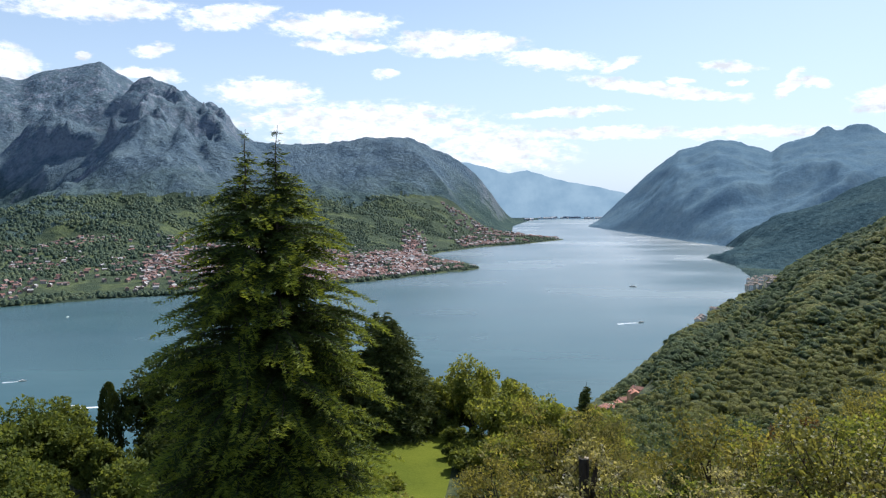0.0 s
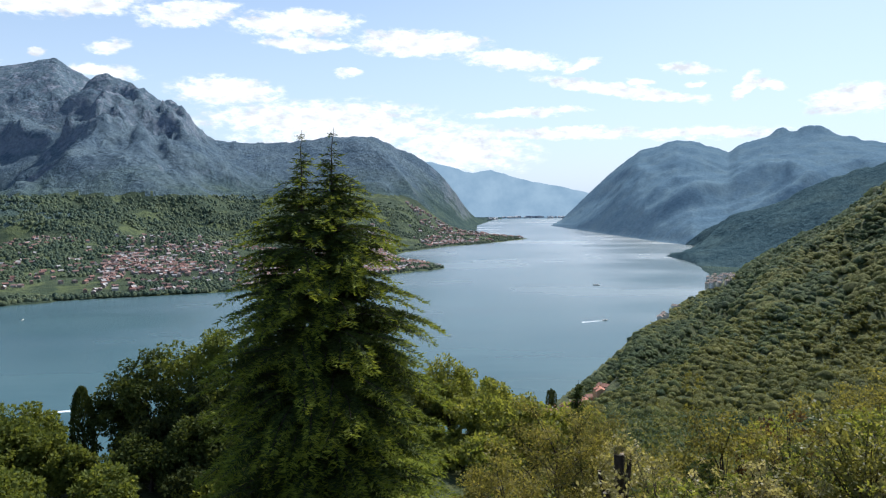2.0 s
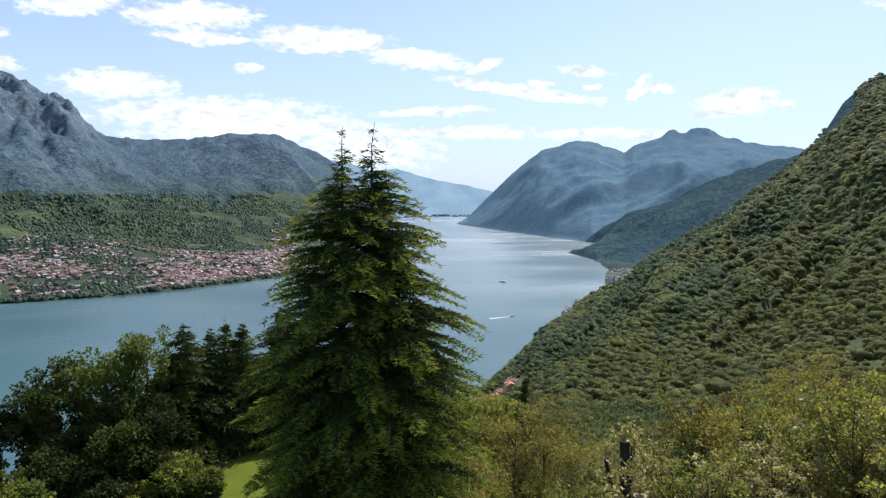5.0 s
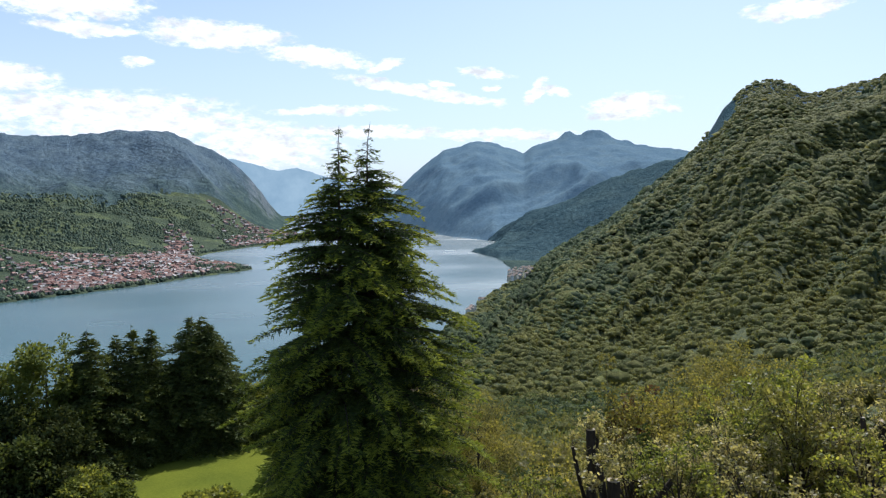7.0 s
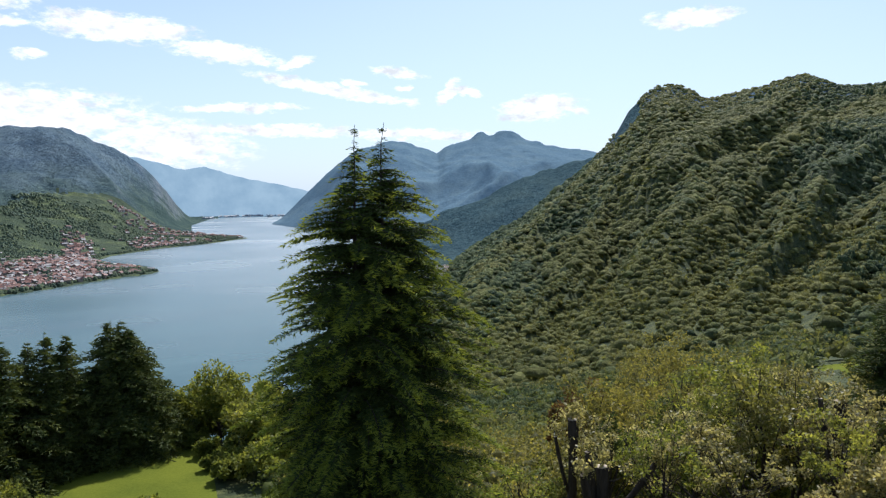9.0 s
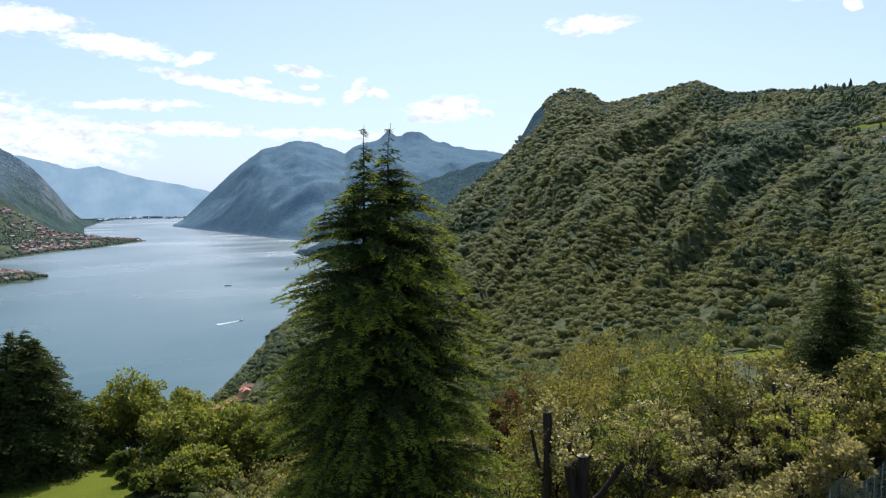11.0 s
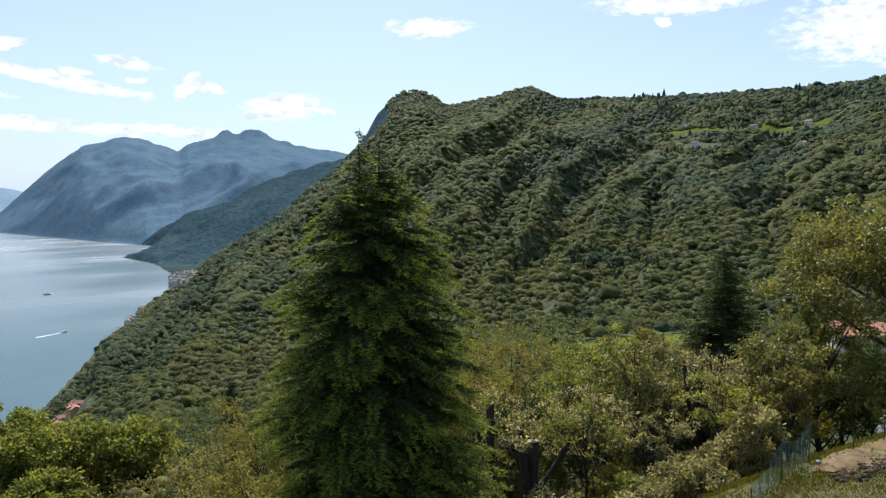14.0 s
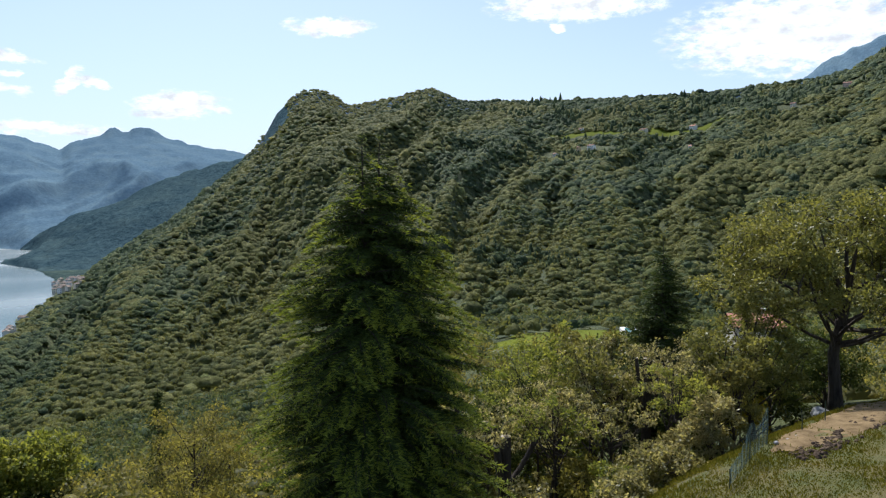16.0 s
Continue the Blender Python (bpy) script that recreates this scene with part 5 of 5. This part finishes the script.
tagged(new("grass", mesh("grass", gv, gf, mats=(TUFT,))), "short mixed green and straw-coloured grass on the terrace", "grass", kind="stuff")

# ---------------------------------------------------------------- houses
WALLS = [plain("cream_render", (0.55, 0.49, 0.38), (0.70, 0.64, 0.52), 0.7), plain("white_render", (0.62, 0.60, 0.56), (0.78, 0.76, 0.72), 0.7), plain("ochre_render", (0.48, 0.33, 0.18), (0.60, 0.44, 0.27), 0.7), plain("pink_render", (0.5, 0.34, 0.27), (0.62, 0.46, 0.38), 0.7)]
TILE = plain("terracotta_tiles", (0.20, 0.095, 0.065), (0.36, 0.19, 0.14), 1.6, 0.85, bump=0.05)
TILE_PINK = plain("faded_terracotta_tiles", (0.42, 0.16, 0.10), (0.58, 0.29, 0.20), 1.2, 0.85, bump=0.05)
GLASS = plain("window_glass", (0.02, 0.025, 0.03), (0.05, 0.06, 0.07), 2, 0.1, 0.6)


def box(x0, x1, y0, y1, z0, z1):
    v = np.array([[x, y, z] for z in (z0, z1) for y in (y0, y1) for x in (x0, x1)], float)
    return v, np.array([[0, 2, 3, 1], [4, 5, 7, 6], [0, 1, 5, 4], [2, 6, 7, 3], [0, 4, 6, 2], [1, 3, 7, 5]])


def gable(w, d, z, rise, over):
    """A pitched roof with thickness over a plan w by d."""
    a, b, t = w / 2 + over, d / 2 + over, 0.18
    v = np.array([[-a, -b, z - 0.1], [a, -b, z - 0.1], [a, b, z - 0.1], [-a, b, z - 0.1], [-a, 0, z + rise], [a, 0, z + rise],
                  [-a, -b, z - 0.1 + t], [a, -b, z - 0.1 + t], [a, b, z - 0.1 + t], [-a, b, z - 0.1 + t], [-a, 0, z + rise + t], [a, 0, z + rise + t]])
    f4 = np.array([[6, 7, 11, 10], [8, 9, 10, 11], [0, 4, 5, 1], [2, 5, 4, 3], [0, 1, 7, 6], [2, 3, 9, 8], [0, 6, 10, 4], [3, 4, 10, 9], [1, 5, 11, 7], [2, 8, 11, 5]])
    return v, f4


def house(x, y, w, d, h, turn, label, wall, tile=TILE, sink=1.5, floors=2, group="", z=None):
    g = ground_at(x, y) if z is None else z
    ob = thing("house", label, "house", (x, y, g), turn, group)
    rise = d * 0.26
    wv = np.array([[-w / 2, -d / 2, -sink], [w / 2, -d / 2, -sink], [w / 2, d / 2, -sink], [-w / 2, d / 2, -sink], [-w / 2, -d / 2, h], [w / 2, -d / 2, h], [w / 2, d / 2, h], [-w / 2, d / 2, h], [-w / 2, 0, h + rise - 0.03], [w / 2, 0, h + rise - 0.03]])
    part("wall", mesh("wall", wv, np.array([[4, 8, 7], [5, 6, 9]]), np.array([[0, 1, 5, 4], [1, 2, 6, 5], [2, 3, 7, 6], [3, 0, 4, 7]]), mats=(wall,)), ob)
    roof = part("roof", mesh("roof", *gable(w, d, h, rise, 0.45), mats=(tile,)), ob, "pitched terracotta tiled roof")
    part("chimney", mesh("chimney", *box(w * 0.18, w * 0.18 + 0.7, d * 0.1, d * 0.1 + 0.6, h, h + rise + 0.9), mats=(wall,)), roof)
    pane = mesh("window", *box(-0.5, 0.5, -0.06, 0.06, -0.7, 0.7), mats=(GLASS,))
    cols = max(2, int(w / 2.8))
    for fl in range(floors):
        for c in range(cols):
            for s in (-1, 1):
                o = part("window", pane, ob)
                o.matrix_basis = pose((c + 0.5) / cols * w - w / 2, s * d / 2, h / floors * (fl + 0.55), 0, 0, 0)
    return ob


# villa with a faded red roof beyond the walnut, and its pool on the meadow
house(97, 34.0, 7, 5.5, 4.0, -60, "villa with faded red tiled roof half hidden by trees", WALLS[0], TILE_PINK, z=132.9, sink=8)
pg = ground_at(119, 63)
pool = thing("swimming_pool", "white-rimmed swimming pool on the meadow", "swimming pool", (119, 63, pg), 30)
part("rim", mesh("rim", *box(-3.2, 3.0, -1.8, 1.8, -2, 0.9), mats=(WALLS[1],)), pool, "white stone rim")
part("water", mesh("water", *box(-2.0, 2.4, -1.0, 1.0, 0.6, 0.905), mats=(plain("pool_water", (0.10, 0.42, 0.45), (0.16, 0.52, 0.55), 0.5, 0.08, 0.5),)), pool, "turquoise water")

# houses among the woods of the hill
for x, y, w, d, h, t, lab, wl, tl in ((822, 410, 34, 12, 7, 70, "long white house among the woods of the hill", 1, TILE), (806, 420, 14, 10, 7, 60, "cream house with ochre wall among the woods", 2, TILE),
                                      (930, 520, 26, 12, 8, 60, "pale house on a clearing of the hill", 1, TILE), (1010, 345, 30, 14, 9, 75, "house with red roof on the upper hillside", 1, TILE_PINK), (1180, 250, 24, 14, 8, 80, "house near the crest of the hill", 0, TILE),
                                      (1330, 200, 40, 16, 10, 85, "red-roofed building on the crest of the hill", 3, TILE),
                                      (1073, 550, 30, 14, 8, 60, "low pale house beside the hill pasture", 1, TILE), (1098, 452, 44, 14, 8, 65, "long farmhouse beside the hill pasture", 0, TILE), (1152, 391, 36, 16, 9, 72, "house with faded red roof above the hill pasture", 1, TILE_PINK)):
    house(x, y, w * 0.3, d * 0.4, h * 0.35 + 3, t, lab, WALLS[wl], tl, sink=6)

# lakeside hamlet at the foot of the hill
rng = rnd(121)
for n in range(17):
    a = 11.6 + 4.2 * rng.random() ** 1.4
    rr = 524 + 7 * (a - 11.6) + rng.uniform(-10, 18)
    x, y = to_xy(a, rr)
    house(x, y, rng.uniform(7, 11), rng.uniform(5.5, 8), rng.uniform(3.5, 5.5), rng.uniform(0, 180), "lakeside house with red tiled roof", WALLS[n % 4], TILE if n % 3 else TILE_PINK, sink=5, group="houses of the lakeside hamlet")
for a, rr in ((11.6, 528), (11.8, 531), (12.0, 527)):
    x, y = to_xy(a, rr)
    ob = cypress(x, y, ground_at(x, y), 17, 1.9, rnd(int(rr)), n=700, leaf=1.2)
ROOF_DULL = plain("weathered_brown_tiles", (0.15, 0.11, 0.09), (0.30, 0.235, 0.20), 1.4, 0.85, bump=0.05)
for n in range(34):
    a = 22.95 + 1.7 * rng.random() ** 1.3
    rr = 1235 + 230 * rng.random()
    x, y = to_xy(a + 0.2, rr)
    house(x, y, rng.uniform(6, 9), rng.uniform(5, 7), rng.uniform(5, 9), rng.uniform(0, 180), "tall pale lakefront house in the village under the headland", WALLS[1] if n % 3 else WALLS[0], ROOF_DULL, sink=6, floors=3, group="houses of the headland village")
for a, rr in ((19.95, 946), (20.1, 962), (19.75, 934), (20.9, 1030)):
    x, y = to_xy(a, rr)
    house(x, y, 10, 7, 6, 40 * a, "pale lakeside house on the wooded shore", WALLS[1], ROOF_DULL, sink=6)

# towns of the far shore
def town(name, label, n, a0, a1, d0, d1, r1, seed, size=1.0, thin=1.0, r0=1180, pale=False):
    rng = rnd(seed)
    az = rng.uniform(a0, a1, n * 8)
    r = rng.uniform(r0, r1, n * 8)
    x, y = to_xy(az, r)
    de = shore_distance(x, y, EAST)
    dens = 0.42 + 1.1 * fbm(x / 110, y / 110, 3, seed)
    ok = (de > d0) & (de < d1) & (rng.random(n * 8) < np.clip(dens, 0.02, 1) * np.exp(-np.maximum(de - d0, 0) / (d1 * thin)))
    az, r, x, y = [v[ok][:n] for v in (az, r, x, y)]
    z = height(az, r)
    walls, roofs = Bag(), Bag()
    for px, py, pz in zip(x, y, z):
        w, d, h = rng.uniform(8, 18) * size, rng.uniform(7, 12) * size, rng.uniform(4, 8) * size
        t = rng.uniform(0, np.pi)
        R = np.array([[np.cos(t), -np.sin(t), 0], [np.sin(t), np.cos(t), 0], [0, 0, 1]])
        bv, bf = box(-w / 2, w / 2, -d / 2, d / 2, -3, h)
        walls.add(bv @ R.T + [px, py, pz], bf)
        rv = np.array([[-w / 2 - 0.4, -d / 2 - 0.4, h], [w / 2 + 0.4, -d / 2 - 0.4, h], [w / 2 + 0.4, d / 2 + 0.4, h], [-w / 2 - 0.4, d / 2 + 0.4, h], [-w / 2 - 0.4, 0, h + d * 0.36], [w / 2 + 0.4, 0, h + d * 0.36]])
        roofs.add(rv @ R.T + [px, py, pz + 0.02], np.array([[0, 1, 5, 4], [2, 3, 4, 5], [0, 4, 3, 3], [1, 2, 5, 5]])[:2])
        roofs.add(rv[[0, 4, 3, 1, 2, 5]] @ R.T + [px, py, pz + 0.02], np.array([[0, 1, 2], [3, 4, 5]]))
    ob = tagged(new(name), label, "town", kind="stuff")
    part("walls", walls.mesh("walls", TOWN_PALE if pale else TOWN_WALL), ob)
    part("roofs", roofs.mesh("roofs", TOWN_PALE if pale else TOWN_ROOF), ob, "red and grey pitched roofs")
    return ob


TOWN_WALL = island("town_walls", (0.20, 0.16, 0.13), (0.30, 0.27, 0.25), (0.17, 0.115, 0.09), (0.42, 0.40, 0.38), (0.17, 0.14, 0.11))
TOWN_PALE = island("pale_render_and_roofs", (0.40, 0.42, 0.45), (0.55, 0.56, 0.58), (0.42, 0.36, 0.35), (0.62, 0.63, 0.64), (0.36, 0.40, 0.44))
TOWN_ROOF = island("town_roofs", (0.16, 0.06, 0.045), (0.24, 0.095, 0.07), (0.17, 0.10, 0.085), (0.27, 0.115, 0.085), (0.36, 0.34, 0.33))
town("town", "red-roofed lakeside town across the water", 1900, -22, 3.6, 14, 420, 1800, 131, 0.58)
town("town", "scattered houses on the slopes above the far shore", 520, -31, -2, 30, 600, 1900, 132, 0.55, 3.0)
town("town", "red-roofed town on the far headland", 620, -3, 10, 12, 300, 2900, 133, 0.75)
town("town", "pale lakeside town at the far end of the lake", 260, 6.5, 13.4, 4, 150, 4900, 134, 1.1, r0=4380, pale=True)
rng = rnd(141)
ca, cr = rng.uniform(-33, 9, 64000), rng.uniform(1180, 2700, 64000)
cx, cy = to_xy(ca, cr)
cd = shore_distance(cx, cy, EAST)
ok = (cd > 6) & (cd < 980 + 260 * fbm(cx / 400, cy / 400, 3, 7)) & ((cd < 25) | (rng.random(64000) < 0.8 * np.exp(-cd / 1400))) & ((cd < 25) | (fbm(cx / 80, cy / 80, 4, 77) > np.interp(cd, (150, 450), (-0.1, -0.55))))
ok &= height(ca, cr) < 150
# bluish leaf tones: the haze over the far shore is put into them
FAR_TREES = leaf_material("hazed_shore_foliage", (0.046, 0.076, 0.062), (0.088, 0.124, 0.086), (0.175, 0.20, 0.105), 0.12, 0.012, 0.05, 0.3)
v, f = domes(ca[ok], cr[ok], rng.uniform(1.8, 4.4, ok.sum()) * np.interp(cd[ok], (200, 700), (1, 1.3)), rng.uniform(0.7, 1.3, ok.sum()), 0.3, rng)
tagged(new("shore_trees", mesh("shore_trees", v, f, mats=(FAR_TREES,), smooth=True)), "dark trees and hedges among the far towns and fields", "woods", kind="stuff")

# boats with their wakes
FOAM = plain("wake_foam", (0.5, 0.56, 0.6), (0.8, 0.83, 0.85), 0.2, 0.6)


def boat(x, y, turn, size, wake):
    ob = thing("motor_boat", "small white motor boat crossing the lake", "boat", (x, y, 0.02), turn)
    hull = bmesh.new()
    rings = []
    for u, wd, ht in ((-1, 0.75, 0.55), (-0.3, 0.9, 0.55), (0.4, 0.75, 0.65), (0.85, 0.3, 0.8), (1.0, 0.05, 0.85)):
        rings.append([hull.verts.new((u * size, s * wd * size * 0.32, z * size * 0.4)) for s, z in ((-1, ht), (-0.6, -0.1), (0.6, -0.1), (1, ht))])
    for a, b in zip(rings, rings[1:]):
        for i in range(3):
            hull.faces.new((a[i], a[i + 1], b[i + 1], b[i]))
        hull.faces.new((a[3], a[0], b[0], b[3]))
    hull.faces.new(rings[0])
    part("hull", bm_mesh("hull", hull, WALLS[1]), ob, "white hull")
    part("cabin", mesh("cabin", *box(-0.4 * size, 0.25 * size, -0.18 * size, 0.18 * size, 0.2 * size, 0.42 * size), mats=(WALLS[1],)), ob)
    if wake:
        u = np.linspace(0, 1, 12)
        v = np.concatenate([np.stack([-size * 0.9 - wake * u, -(0.25 * size + wake * 0.06 * u), 0 * u + 0.03], 1), np.stack([-size * 0.9 - wake * u, 0.25 * size + wake * 0.06 * u, 0 * u + 0.03], 1)])
        i = np.arange(11)
        part("wake", mesh("wake", v, np.stack([i, i + 12, i + 13, i + 1], 1), mats=(FOAM,)), ob, "white foaming wake")


boat(-272, 515, 195, 6.0, 26)
boat(-354, 593, 20, 3.0, 12)
boat(323, 1209, 160, 6.0, 0)
boat(243, 870, 20, 4.0, 30)
boat(-480, 907, 90, 3.0, 0)
